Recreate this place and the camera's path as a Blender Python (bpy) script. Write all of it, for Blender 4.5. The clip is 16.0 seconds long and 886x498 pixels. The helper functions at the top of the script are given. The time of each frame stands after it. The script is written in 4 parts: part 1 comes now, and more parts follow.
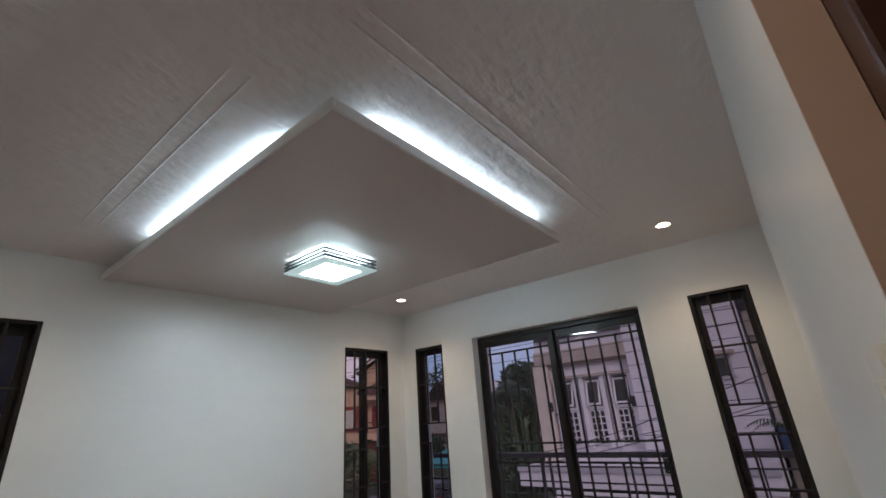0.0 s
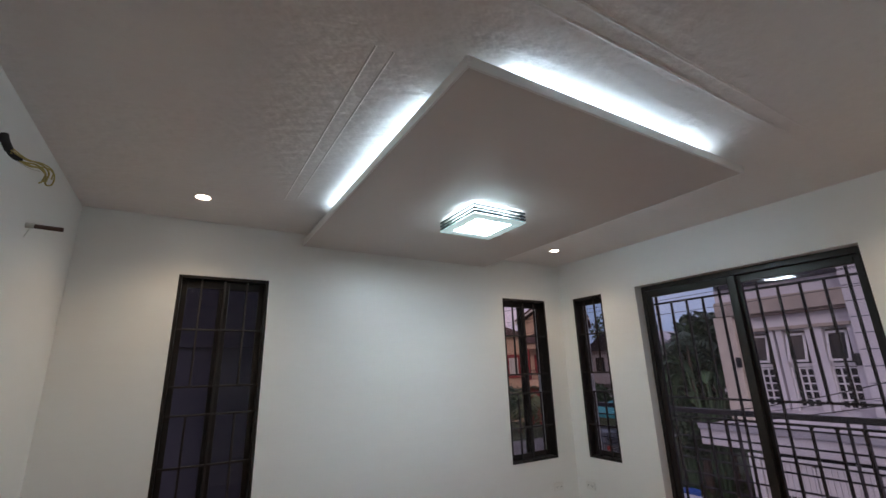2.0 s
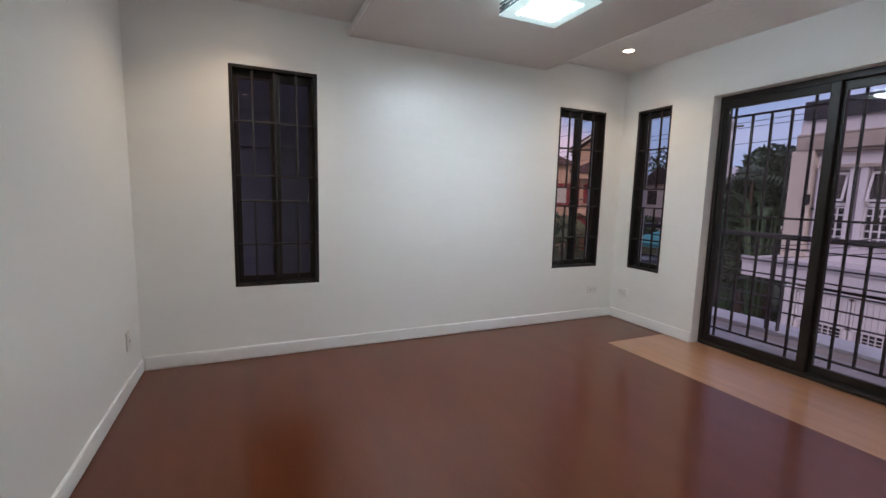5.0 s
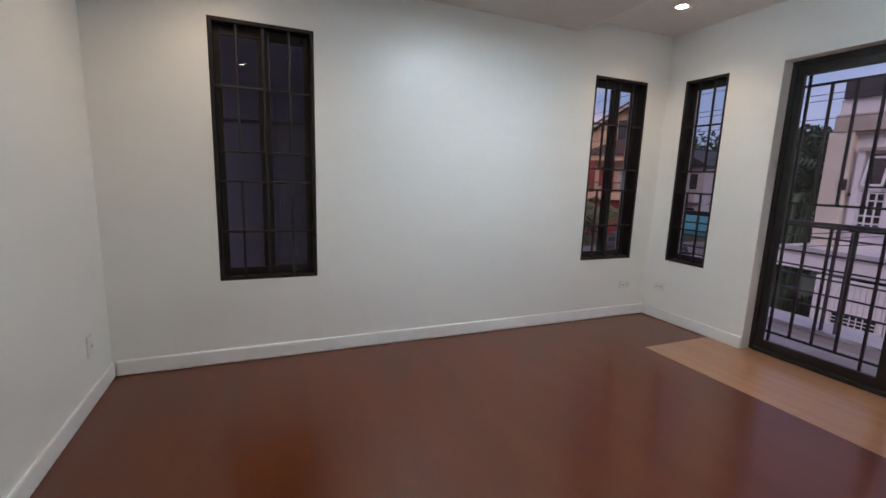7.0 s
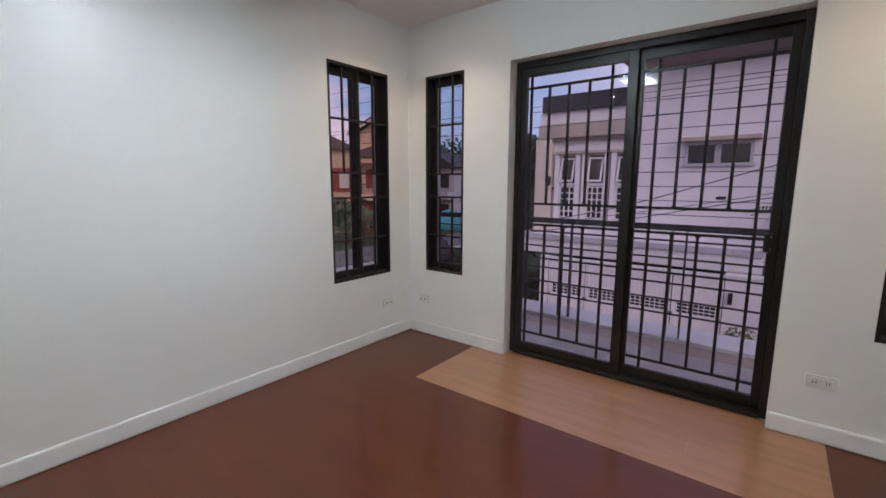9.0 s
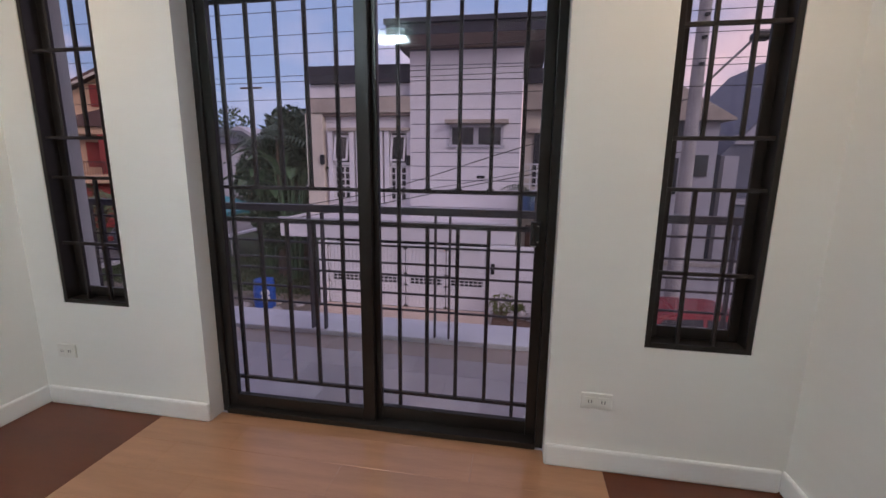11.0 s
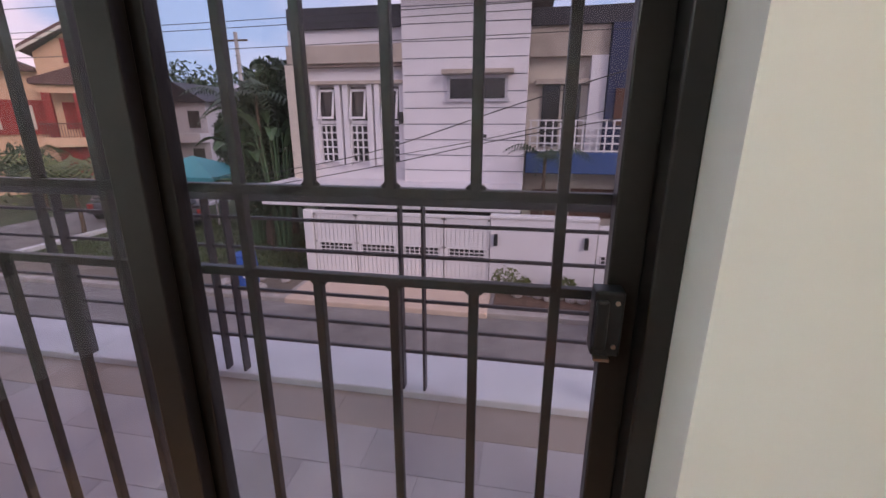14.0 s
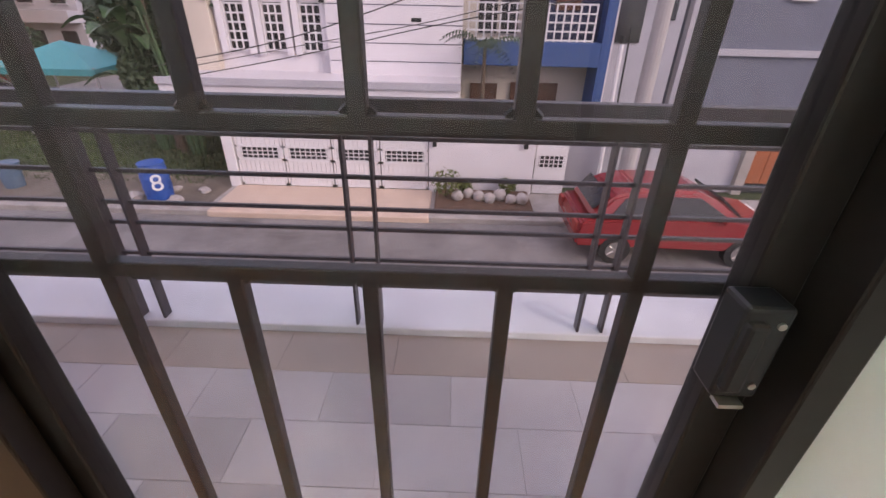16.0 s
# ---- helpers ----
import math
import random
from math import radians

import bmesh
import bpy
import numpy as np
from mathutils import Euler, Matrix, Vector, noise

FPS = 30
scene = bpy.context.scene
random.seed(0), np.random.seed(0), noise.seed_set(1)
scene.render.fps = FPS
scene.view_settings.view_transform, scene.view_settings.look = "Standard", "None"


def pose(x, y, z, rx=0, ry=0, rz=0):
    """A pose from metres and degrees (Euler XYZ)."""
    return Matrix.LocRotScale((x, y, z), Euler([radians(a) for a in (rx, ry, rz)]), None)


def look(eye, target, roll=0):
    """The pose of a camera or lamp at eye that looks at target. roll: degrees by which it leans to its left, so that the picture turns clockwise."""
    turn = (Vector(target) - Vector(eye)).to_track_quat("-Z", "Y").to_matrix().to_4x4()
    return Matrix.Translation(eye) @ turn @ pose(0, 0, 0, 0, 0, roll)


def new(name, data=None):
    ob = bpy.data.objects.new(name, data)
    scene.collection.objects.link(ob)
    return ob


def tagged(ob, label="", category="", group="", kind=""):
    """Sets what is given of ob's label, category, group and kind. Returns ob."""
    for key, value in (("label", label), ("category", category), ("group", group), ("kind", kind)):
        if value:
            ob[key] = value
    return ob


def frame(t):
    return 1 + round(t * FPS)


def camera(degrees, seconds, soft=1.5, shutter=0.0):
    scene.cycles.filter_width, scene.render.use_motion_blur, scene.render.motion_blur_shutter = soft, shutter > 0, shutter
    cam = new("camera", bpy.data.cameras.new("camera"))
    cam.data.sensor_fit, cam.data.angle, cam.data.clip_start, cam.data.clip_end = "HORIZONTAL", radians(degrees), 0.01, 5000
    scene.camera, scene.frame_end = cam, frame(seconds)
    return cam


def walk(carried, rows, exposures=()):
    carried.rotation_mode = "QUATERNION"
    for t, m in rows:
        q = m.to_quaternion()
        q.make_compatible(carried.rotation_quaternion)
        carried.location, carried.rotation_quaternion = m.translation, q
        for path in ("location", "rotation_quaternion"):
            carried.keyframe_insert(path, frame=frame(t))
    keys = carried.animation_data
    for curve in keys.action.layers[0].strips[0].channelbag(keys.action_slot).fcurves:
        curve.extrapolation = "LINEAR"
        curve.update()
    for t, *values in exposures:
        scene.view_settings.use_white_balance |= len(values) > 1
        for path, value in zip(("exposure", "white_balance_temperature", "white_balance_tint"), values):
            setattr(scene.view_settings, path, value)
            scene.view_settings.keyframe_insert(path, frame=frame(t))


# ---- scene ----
cam = camera(91.9, 16.0)
PATH = [
    (0, (-3.6, -3.465, 1.453), (-2.122, -2.324, 2.171), -4.3),
    (0.5, (-3.595, -3.48, 1.466), (-2.236, -2.21, 2.2), -5.4),
    (1, (-3.592, -3.494, 1.451), (-2.382, -2.086, 2.194), -4.1),
    (1.5, (-3.599, -3.5, 1.44), (-2.543, -1.941, 2.115), -2.6),
    (2, (-3.606, -3.503, 1.44), (-2.623, -1.849, 1.983), -1.6),
    (2.5, (-3.603, -3.506, 1.424), (-2.669, -1.779, 1.808), -0.6),
    (3, (-3.605, -3.5, 1.399), (-2.708, -1.725, 1.609), 0.2),
    (3.5, (-3.6, -3.495, 1.363), (-2.721, -1.7, 1.425), 0.6),
    (4, (-3.6, -3.489, 1.321), (-2.74, -1.685, 1.249), 0.7),
    (4.5, (-3.583, -3.483, 1.293), (-2.755, -1.672, 1.104), 1.0),
    (5, (-3.586, -3.456, 1.264), (-2.773, -1.646, 1.017), 1.4),
    (7.3, (-3.366, -2.94, 1.262), (-2.601, -1.122, 0.928), 1.9),
    (7.5, (-3.31, -2.902, 1.235), (-2.498, -1.102, 0.913), 2.0),
    (8, (-3.126, -2.827, 1.247), (-2.136, -1.117, 0.936), 1.5),
    (8.5, (-2.939, -2.686, 1.248), (-1.656, -1.18, 0.951), 1.2),
    (9, (-2.772, -2.528, 1.298), (-1.211, -1.315, 0.997), 0.2),
    (9.5, (-2.462, -2.468, 1.258), (-0.766, -1.444, 0.981), -0.1),
    (10, (-2.209, -2.427, 1.278), (-0.371, -1.697, 0.981), 1.1),
    (10.2, (-2.104, -2.427, 1.273), (-0.22, -1.824, 0.972), 1.5),
    (12.3, (-1.139, -2.441, 1.263), (0.804, -2.212, 0.846), 0.4),
    (12.5, (-1.049, -2.435, 1.249), (0.896, -2.206, 0.841), 0.5),
    (13, (-0.841, -2.386, 1.259), (1.1, -2.148, 0.84), 0.2),
    (13.5, (-0.681, -2.367, 1.265), (1.253, -2.1, 0.831), -0.1),
    (14, (-0.476, -2.377, 1.262), (1.411, -2.031, 0.699), -0.0),
    (14.5, (-0.367, -2.379, 1.264), (1.475, -2.011, 0.576), -0.3),
    (15, (-0.264, -2.315, 1.264), (1.536, -1.987, 0.457), -0.6),
    (15.5, (-0.201, -2.265, 1.252), (1.551, -2.073, 0.307), 0.2),
    (16, (-0.171, -2.247, 1.242), (1.568, -2.215, 0.255), 1.3),
]
# ---- tune ----
EXPO = [(0, -0.25, 6500, 11), (1.5, -0.2, 6500, 11), (3.5, -0.25, 6500, 13), (5, 0.2, 6500, 14), (7.5, 0.05, 6500, 13), (8, 0.0, 6500, 13),
        (9, 0.2, 6500, 14), (10.2, 0.12, 6550, 13.5), (12.5, 0.45, 6650, 11.5), (14, 0.58, 6900, 10), (15, 1.05, 7200, 7.5), (16, 1.15, 7400, 6)]
SKY_STRENGTH = 0.087
SUN = 0.95
LED = 25.0
LAMP = 112.0
DOWN_W = 27.0

walk(cam, [(t, look(e, g, r)) for t, e, g, r in PATH], exposures=EXPO)

# ---- world and light ----
world = bpy.data.worlds.new("dusk_sky")
scene.world = world
world.use_nodes = True
wn, wl = world.node_tree.nodes, world.node_tree.links
wn.clear()
w_out = wn.new("ShaderNodeOutputWorld")
w_bg = wn.new("ShaderNodeBackground")
w_bg.inputs["Strength"].default_value = SKY_STRENGTH
w_sky = wn.new("ShaderNodeTexSky")
w_sky.sky_type = 'NISHITA'
w_sky.sun_disc = False
w_sky.sun_elevation = radians(4.0)
w_sky.sun_rotation = radians(200.0)
w_sky.dust_density = 1.0
w_sky.ozone_density = 2.0
w_tc = wn.new("ShaderNodeTexCoord")
w_map = wn.new("ShaderNodeMapping")
w_map.inputs["Scale"].default_value = (1.0, 1.0, 2.6)
w_noise = wn.new("ShaderNodeTexNoise")
w_noise.inputs["Scale"].default_value = 1.9
w_noise.inputs["Detail"].default_value = 7.0
w_ramp = wn.new("ShaderNodeValToRGB")
w_ramp.color_ramp.elements[0].position = 0.42
w_ramp.color_ramp.elements[1].position = 0.66
w_cloud = wn.new("ShaderNodeTexNoise")
w_cloud.inputs["Scale"].default_value = 1.7
w_cr = wn.new("ShaderNodeValToRGB")
w_cr.color_ramp.elements[0].color = (8.0, 7.2, 9.0, 1)
w_cr.color_ramp.elements[1].color = (15.0, 9.8, 9.6, 1)
w_cr.color_ramp.elements[0].position = 0.4
w_cr.color_ramp.elements[1].position = 0.62
w_blue = wn.new("ShaderNodeMixRGB")
w_blue.inputs[0].default_value = 0.72
w_blue.inputs[2].default_value = (4.6, 5.9, 9.9, 1)
w_mix = wn.new("ShaderNodeMixRGB")
wl.new(w_tc.outputs["Generated"], w_map.inputs[0])
wl.new(w_map.outputs[0], w_noise.inputs["Vector"])
wl.new(w_map.outputs[0], w_cloud.inputs["Vector"])
wl.new(w_noise.outputs[0], w_ramp.inputs[0])
wl.new(w_cloud.outputs[0], w_cr.inputs[0])
wl.new(w_sky.outputs[0], w_blue.inputs[1])
wl.new(w_ramp.outputs[0], w_mix.inputs[0])
wl.new(w_blue.outputs[0], w_mix.inputs[1])
wl.new(w_cr.outputs[0], w_mix.inputs[2])
wl.new(w_mix.outputs[0], w_bg.inputs["Color"])
wl.new(w_bg.outputs[0], w_out.inputs["Surface"])

sun_data = bpy.data.lights.new("sun", 'SUN')
sun_data.energy, sun_data.angle, sun_data.color = SUN, radians(25), (1.0, 0.86, 0.82)
sun = new("sun", sun_data)
sun.matrix_world = look((-8, -14, 9), (4, 2, 0))


# ---- materials ----
def mat(name, col, rough=0.6, metal=0.0, var=0.12, scale=6.0, bump=0.0, bscale=60.0, spec=0.5, stretch=(1, 1, 1), emit=None, coat=0.0, rand=0.0, dirt=None, coat_rough=0.1):
    m = bpy.data.materials.new(name)
    m.use_nodes = True
    n, l = m.node_tree.nodes, m.node_tree.links
    b = n["Principled BSDF"]
    b.inputs["Roughness"].default_value = rough
    b.inputs["Metallic"].default_value = metal
    b.inputs["Specular IOR Level"].default_value = spec
    b.inputs["Coat Weight"].default_value = coat
    b.inputs["Coat Roughness"].default_value = coat_rough
    tc = n.new("ShaderNodeTexCoord")
    mp = n.new("ShaderNodeMapping")
    mp.inputs["Scale"].default_value = stretch
    if rand:
        geo = n.new("ShaderNodeNewGeometry")
        l.new(geo.outputs["Position"], mp.inputs[0])
    else:
        l.new(tc.outputs["Object"], mp.inputs[0])
    n1 = n.new("ShaderNodeTexNoise")
    n1.inputs["Scale"].default_value = scale
    n1.inputs["Detail"].default_value = 5
    n2 = n.new("ShaderNodeTexNoise")
    n2.inputs["Scale"].default_value = scale * 9
    n2.inputs["Detail"].default_value = 3
    l.new(mp.outputs[0], n1.inputs["Vector"])
    l.new(mp.outputs[0], n2.inputs["Vector"])
    add = n.new("ShaderNodeMath")
    add.operation = 'MULTIPLY_ADD'
    add.inputs[1].default_value = 0.35
    l.new(n2.outputs[0], add.inputs[0])
    l.new(n1.outputs[0], add.inputs[2])
    ramp = n.new("ShaderNodeValToRGB")
    ramp.color_ramp.elements[0].position = 0.42
    ramp.color_ramp.elements[1].position = 0.93
    lo = [c * (1 - var) for c in col]
    hi = [min(1, c * (1 + var)) for c in col]
    if dirt:
        lo = dirt
    ramp.color_ramp.elements[0].color = (*lo, 1)
    ramp.color_ramp.elements[1].color = (*hi, 1)
    l.new(add.outputs[0], ramp.inputs[0])
    out = ramp.outputs[0]
    if rand:
        oi = n.new("ShaderNodeObjectInfo")
        mr = n.new("ShaderNodeMapRange")
        mr.inputs["To Min"].default_value = 1 - rand
        mr.inputs["To Max"].default_value = 1 + rand
        l.new(oi.outputs["Random"], mr.inputs[0])
        hs = n.new("ShaderNodeHueSaturation")
        l.new(mr.outputs[0], hs.inputs["Value"])
        l.new(out, hs.inputs["Color"])
        out = hs.outputs[0]
    l.new(out, b.inputs["Base Color"])
    if bump:
        n3 = n.new("ShaderNodeTexNoise")
        n3.inputs["Scale"].default_value = bscale
        n3.inputs["Detail"].default_value = 2
        l.new(mp.outputs[0], n3.inputs["Vector"])
        bp = n.new("ShaderNodeBump")
        bp.inputs["Strength"].default_value = 1.0
        bp.inputs["Distance"].default_value = bump
        l.new(n3.outputs[0], bp.inputs["Height"])
        l.new(bp.outputs[0], b.inputs["Normal"])
    if emit:
        b.inputs["Emission Color"].default_value = (*emit[0], 1)
        b.inputs["Emission Strength"].default_value = emit[1]
    return m


def glass_mat(name, tint, rough=0.0):
    m = bpy.data.materials.new(name)
    m.use_nodes = True
    n, l = m.node_tree.nodes, m.node_tree.links
    n.clear()
    o = n.new("ShaderNodeOutputMaterial")
    tr = n.new("ShaderNodeBsdfTransparent")
    tr.inputs[0].default_value = (*tint, 1)
    gl = n.new("ShaderNodeBsdfGlossy")
    gl.inputs["Roughness"].default_value = rough
    lw = n.new("ShaderNodeLayerWeight")
    lw.inputs["Blend"].default_value = 0.5
    pw = n.new("ShaderNodeMath")
    pw.operation = 'POWER'
    pw.inputs[1].default_value = 5.0
    l.new(lw.outputs["Facing"], pw.inputs[0])
    fr = n.new("ShaderNodeMath")
    fr.operation = 'MULTIPLY_ADD'
    fr.inputs[1].default_value = 0.9
    fr.inputs[2].default_value = 0.022
    l.new(pw.outputs[0], fr.inputs[0])
    mx = n.new("ShaderNodeMixShader")
    l.new(fr.outputs[0], mx.inputs[0])
    l.new(tr.outputs[0], mx.inputs[1])
    l.new(gl.outputs[0], mx.inputs[2])
    df = n.new("ShaderNodeBsdfDiffuse")
    df.inputs[0].default_value = (0.8, 0.8, 0.8, 1)
    mh = n.new("ShaderNodeMixShader")
    mh.inputs[0].default_value = 0.007
    l.new(mx.outputs[0], mh.inputs[1])
    l.new(df.outputs[0], mh.inputs[2])
    l.new(mh.outputs[0], o.inputs[0])
    return m


M_WALL = mat("wall_paint", (0.83, 0.83, 0.80), 0.34, var=0.02, scale=1.4, bump=0.005, bscale=1.7, spec=0.5, stretch=(0.55, 0.55, 3.0))
# pinkish beige that carries the hall's warm light as colour
M_WALLB = mat("jamb_warm_light", (0.60, 0.44, 0.36), 0.4, var=0.03, scale=2)
M_CEIL = mat("ceiling_paint", (0.83, 0.79, 0.765), 0.33, var=0.03, scale=1.2, bump=0.0075, bscale=14, stretch=(1, 1.9, 1))
# panel colour, set darker than the ceiling's
M_PANEL = mat("panel_tone", (0.68, 0.635, 0.61), 0.4, var=0.03, scale=1.5, bump=0.002, bscale=14)
M_TRIM = mat("trim_paint", (0.86, 0.86, 0.85), 0.35, var=0.03, scale=3)
M_DARKW = mat("dark_varnished_floor", (0.108, 0.0265, 0.008), 0.32, var=0.14, scale=2.0, stretch=(3, 0.6, 1), rand=0.03, spec=0.2, coat=0.5, coat_rough=0.17)
M_LIGHTW = mat("light_laminate_floor", (0.38, 0.19, 0.10), 0.3, var=0.14, scale=2.5, stretch=(7, 0.7, 1), rand=0.04, coat=0.35)
M_BLACK = mat("black_aluminium", (0.016, 0.013, 0.012), 0.33, var=0.3, scale=8, spec=0.4)
M_GRILLE = mat("dark_painted_steel", (0.020, 0.016, 0.017), 0.45, var=0.35, scale=25, bump=0.0004, bscale=120)
M_RAIL = mat("railing_steel", (0.05, 0.043, 0.05), 0.4, var=0.3, scale=20)
M_GLASS = glass_mat("clear_glass", (0.9, 0.9, 0.93))
M_GLASS_T = glass_mat("tinted_glass", (0.82, 0.82, 0.85))
M_LOCK = mat("black_plastic", (0.012, 0.013, 0.015), 0.4, var=0.2)
M_CHROME = mat("worn_metal", (0.6, 0.58, 0.55), 0.3, metal=1.0, var=0.1)
M_PLASTIC = mat("white_plastic", (0.78, 0.77, 0.73), 0.35, var=0.02)
M_BROWNF = mat("brown_door_frame", (0.06, 0.022, 0.015), 0.35, var=0.25, scale=4, stretch=(6, 6, 0.6))
M_LED = mat("led_strip", (0.9, 0.9, 0.9), 0.5, emit=((0.62, 0.84, 1.0), LED))
M_LAMPG = mat("lamp_glass", (0.9, 0.95, 0.95), 0.2, emit=((0.76, 0.92, 1.0), LAMP))
M_LAMPE = mat("lamp_glass_rim", (0.75, 0.88, 0.86), 0.15, emit=((0.62, 0.9, 0.92), LAMP * 0.005))
M_LAMPS = mat("lamp_glass_side", (0.8, 0.88, 0.88), 0.2, emit=((0.70, 0.93, 1.0), LAMP * 0.11))
M_LAMPM = mat("lamp_metal", (0.10, 0.11, 0.12), 0.3, metal=0.8, var=0.1)
M_DOWN = mat("downlight_lens", (0.9, 0.85, 0.8), 0.4, emit=((1.0, 0.80, 0.62), 28))
M_CABLE = mat("dark_cable", (0.03, 0.028, 0.026), 0.6)
M_YELLOW = mat("yellow_wire", (0.50, 0.42, 0.14), 0.5)
M_PIPE = mat("pipe_insulation", (0.09, 0.05, 0.04), 0.7)
M_TILE = mat("balcony_tile", (0.43, 0.39, 0.40), 0.35, var=0.1, scale=4, rand=0.2)
M_TILEB = mat("beige_border_tile", (0.36, 0.29, 0.25), 0.4, var=0.12, scale=5, rand=0.04)
# dark tone for tower joints and for the neighbour wall's painted-in shade
M_DKGREY = mat("dark_blue_grey_joints_and_shade", (0.105, 0.105, 0.155), 0.8, var=0.1, scale=1.5)
M_KERB = mat("white_kerb", (0.66, 0.65, 0.68), 0.6, var=0.12, scale=4)
M_ASPHALT = mat("worn_street_concrete", (0.20, 0.185, 0.18), 0.9, var=0.35, scale=1.2, bump=0.01, bscale=20)
M_GRASS = mat("grass_ground", (0.045, 0.06, 0.025), 0.95, var=0.5, scale=1.5, bump=0.05, bscale=8)
M_CONC = mat("kerb_concrete", (0.34, 0.31, 0.29), 0.9, var=0.25, scale=3, bump=0.006, bscale=30)
M_DRIVE = mat("peach_driveway", (0.58, 0.45, 0.36), 0.7, var=0.1, scale=3)
M_WHITE = mat("white_house_paint", (0.70, 0.67, 0.70), 0.7, var=0.06, scale=1.5)
M_CREAM = mat("cream_house_paint", (0.62, 0.55, 0.47), 0.7, var=0.08, scale=1.5)
M_BAND = mat("stained_band", (0.42, 0.36, 0.31), 0.8, var=0.2, scale=2.5)
M_ROOFD = mat("dark_roof_and_garage_shade", (0.028, 0.027, 0.037), 0.6, var=0.2, scale=4)
M_SOFFIT = mat("brown_soffit", (0.22, 0.17, 0.15), 0.7, var=0.12)
M_WINDARK = mat("dark_window_glass_and_gap_shade", (0.035, 0.035, 0.04), 0.15, var=0.3)
M_GATE = mat("white_gate_steel", (0.72, 0.70, 0.72), 0.5, var=0.05, scale=3)
M_BLUE = mat("blue_house_paint", (0.035, 0.085, 0.24), 0.6, var=0.12)
M_NAVY = mat("navy_house_paint", (0.02, 0.03, 0.08), 0.6, var=0.12)
M_BROWN = mat("brown_wood_panel", (0.09, 0.035, 0.022), 0.6, var=0.3, scale=5)
M_GREY = mat("grey_blue_render", (0.15, 0.16, 0.205), 0.8, var=0.1, scale=1.5)
M_GREYL = mat("light_grey_render", (0.42, 0.41, 0.45), 0.8, var=0.1, scale=1.5)
M_LILAC = mat("neighbour_render", (0.44, 0.42, 0.50), 0.85, var=0.08, scale=1.5)
M_ORANGE = mat("rusty_orange_gate", (0.33, 0.10, 0.04), 0.6, var=0.2)
M_PEACH = mat("peach_house_paint", (0.66, 0.42, 0.27), 0.7, var=0.1, scale=1)
M_RED = mat("red_brick_trim", (0.28, 0.035, 0.03), 0.7, var=0.25, scale=3)
M_ROOFB = mat("brown_tile_roof", (0.11, 0.055, 0.05), 0.7, var=0.25, scale=4)
M_TEAL = mat("teal_tarpaulin", (0.05, 0.28, 0.30), 0.6, var=0.15)
M_BARREL = mat("blue_plastic_drum", (0.02, 0.085, 0.36), 0.4, var=0.15)
M_BINB = mat("faded_blue_plastic", (0.10, 0.16, 0.24), 0.5, var=0.15)
M_BWHITE = mat("white_marking", (0.75, 0.75, 0.8), 0.6)
M_CARRED = mat("red_car_paint", (0.25, 0.022, 0.028), 0.25, var=0.06, coat=0.4)
M_CARGREY = mat("grey_car_paint", (0.07, 0.07, 0.08), 0.3, var=0.06, coat=0.4)
M_TYRE = mat("tyre_rubber", (0.015, 0.015, 0.016), 0.8)
M_POLE = mat("concrete_pole", (0.38, 0.36, 0.36), 0.9, var=0.15, scale=2)
M_LEAF = mat("tree_leaf", (0.03, 0.055, 0.025), 0.6, var=0.45, scale=3)
M_LEAFY = mat("shrub_leaf", (0.10, 0.12, 0.03), 0.6, var=0.45, scale=5)
M_BLADE = mat("grass_blade", (0.055, 0.08, 0.028), 0.7, var=0.5, scale=2)
M_BROAD = mat("broad_leaf", (0.055, 0.105, 0.045), 0.42, var=0.4, scale=4, stretch=(1, 1, 3))
M_BARK = mat("bark", (0.10, 0.07, 0.05), 0.9, var=0.3, scale=6)
M_SOIL = mat("soil_bed", (0.11, 0.065, 0.045), 0.95, var=0.3, scale=6, bump=0.02, bscale=20)
M_SOILP = mat("trampled_soil", (0.17, 0.14, 0.115), 0.95, var=0.35, scale=1.6, bump=0.02, bscale=12)
M_STONE = mat("pale_stone", (0.42, 0.38, 0.36), 0.9, var=0.2, scale=6, bump=0.01, bscale=15)


# ---- mesh helpers ----
def box(bm, x0, x1, y0, y1, z0, z1, bev=0.0):
    g = bmesh.ops.create_cube(bm, size=1, matrix=Matrix.LocRotScale(((x0 + x1) / 2, (y0 + y1) / 2, (z0 + z1) / 2), None, (abs(x1 - x0), abs(y1 - y0), abs(z1 - z0))))
    if bev:
        edges = list({e for v in g["verts"] for e in v.link_edges})
        bmesh.ops.bevel(bm, geom=edges, offset=bev, segments=2, affect='EDGES', profile=0.5)
    return bm


def bx(*a, bev=0.0):
    return box(bmesh.new(), *a, bev=bev)


def cyl(bm, p, q, r0, r1=None, seg=12):
    p, q = Vector(p), Vector(q)
    d = q - p
    m = Matrix.Translation((p + q) / 2) @ d.to_track_quat('Z', 'Y').to_matrix().to_4x4()
    bmesh.ops.create_cone(bm, cap_ends=True, segments=seg, radius1=r0, radius2=r0 if r1 is None else r1, depth=d.length, matrix=m)
    return bm


def link(name, bm, material, smooth=False):
    me = bpy.data.meshes.new(name)
    bmesh.ops.recalc_face_normals(bm, faces=bm.faces)
    if smooth:
        for f in bm.faces:
            f.smooth = True
    bm.to_mesh(me)
    bm.free()
    me.materials.append(material)
    return new(name, me)


def part(name, bm, material, parent, label="", smooth=False):
    ob = link(name, bm, material, smooth)
    ob.parent = parent
    if label:
        tagged(ob, label)
    return ob


def empty(name, at=(0, 0, 0), label="", category="", group="", kind=""):
    ob = new(name)
    ob.location = at
    tagged(ob, label, category, group, kind)
    return ob


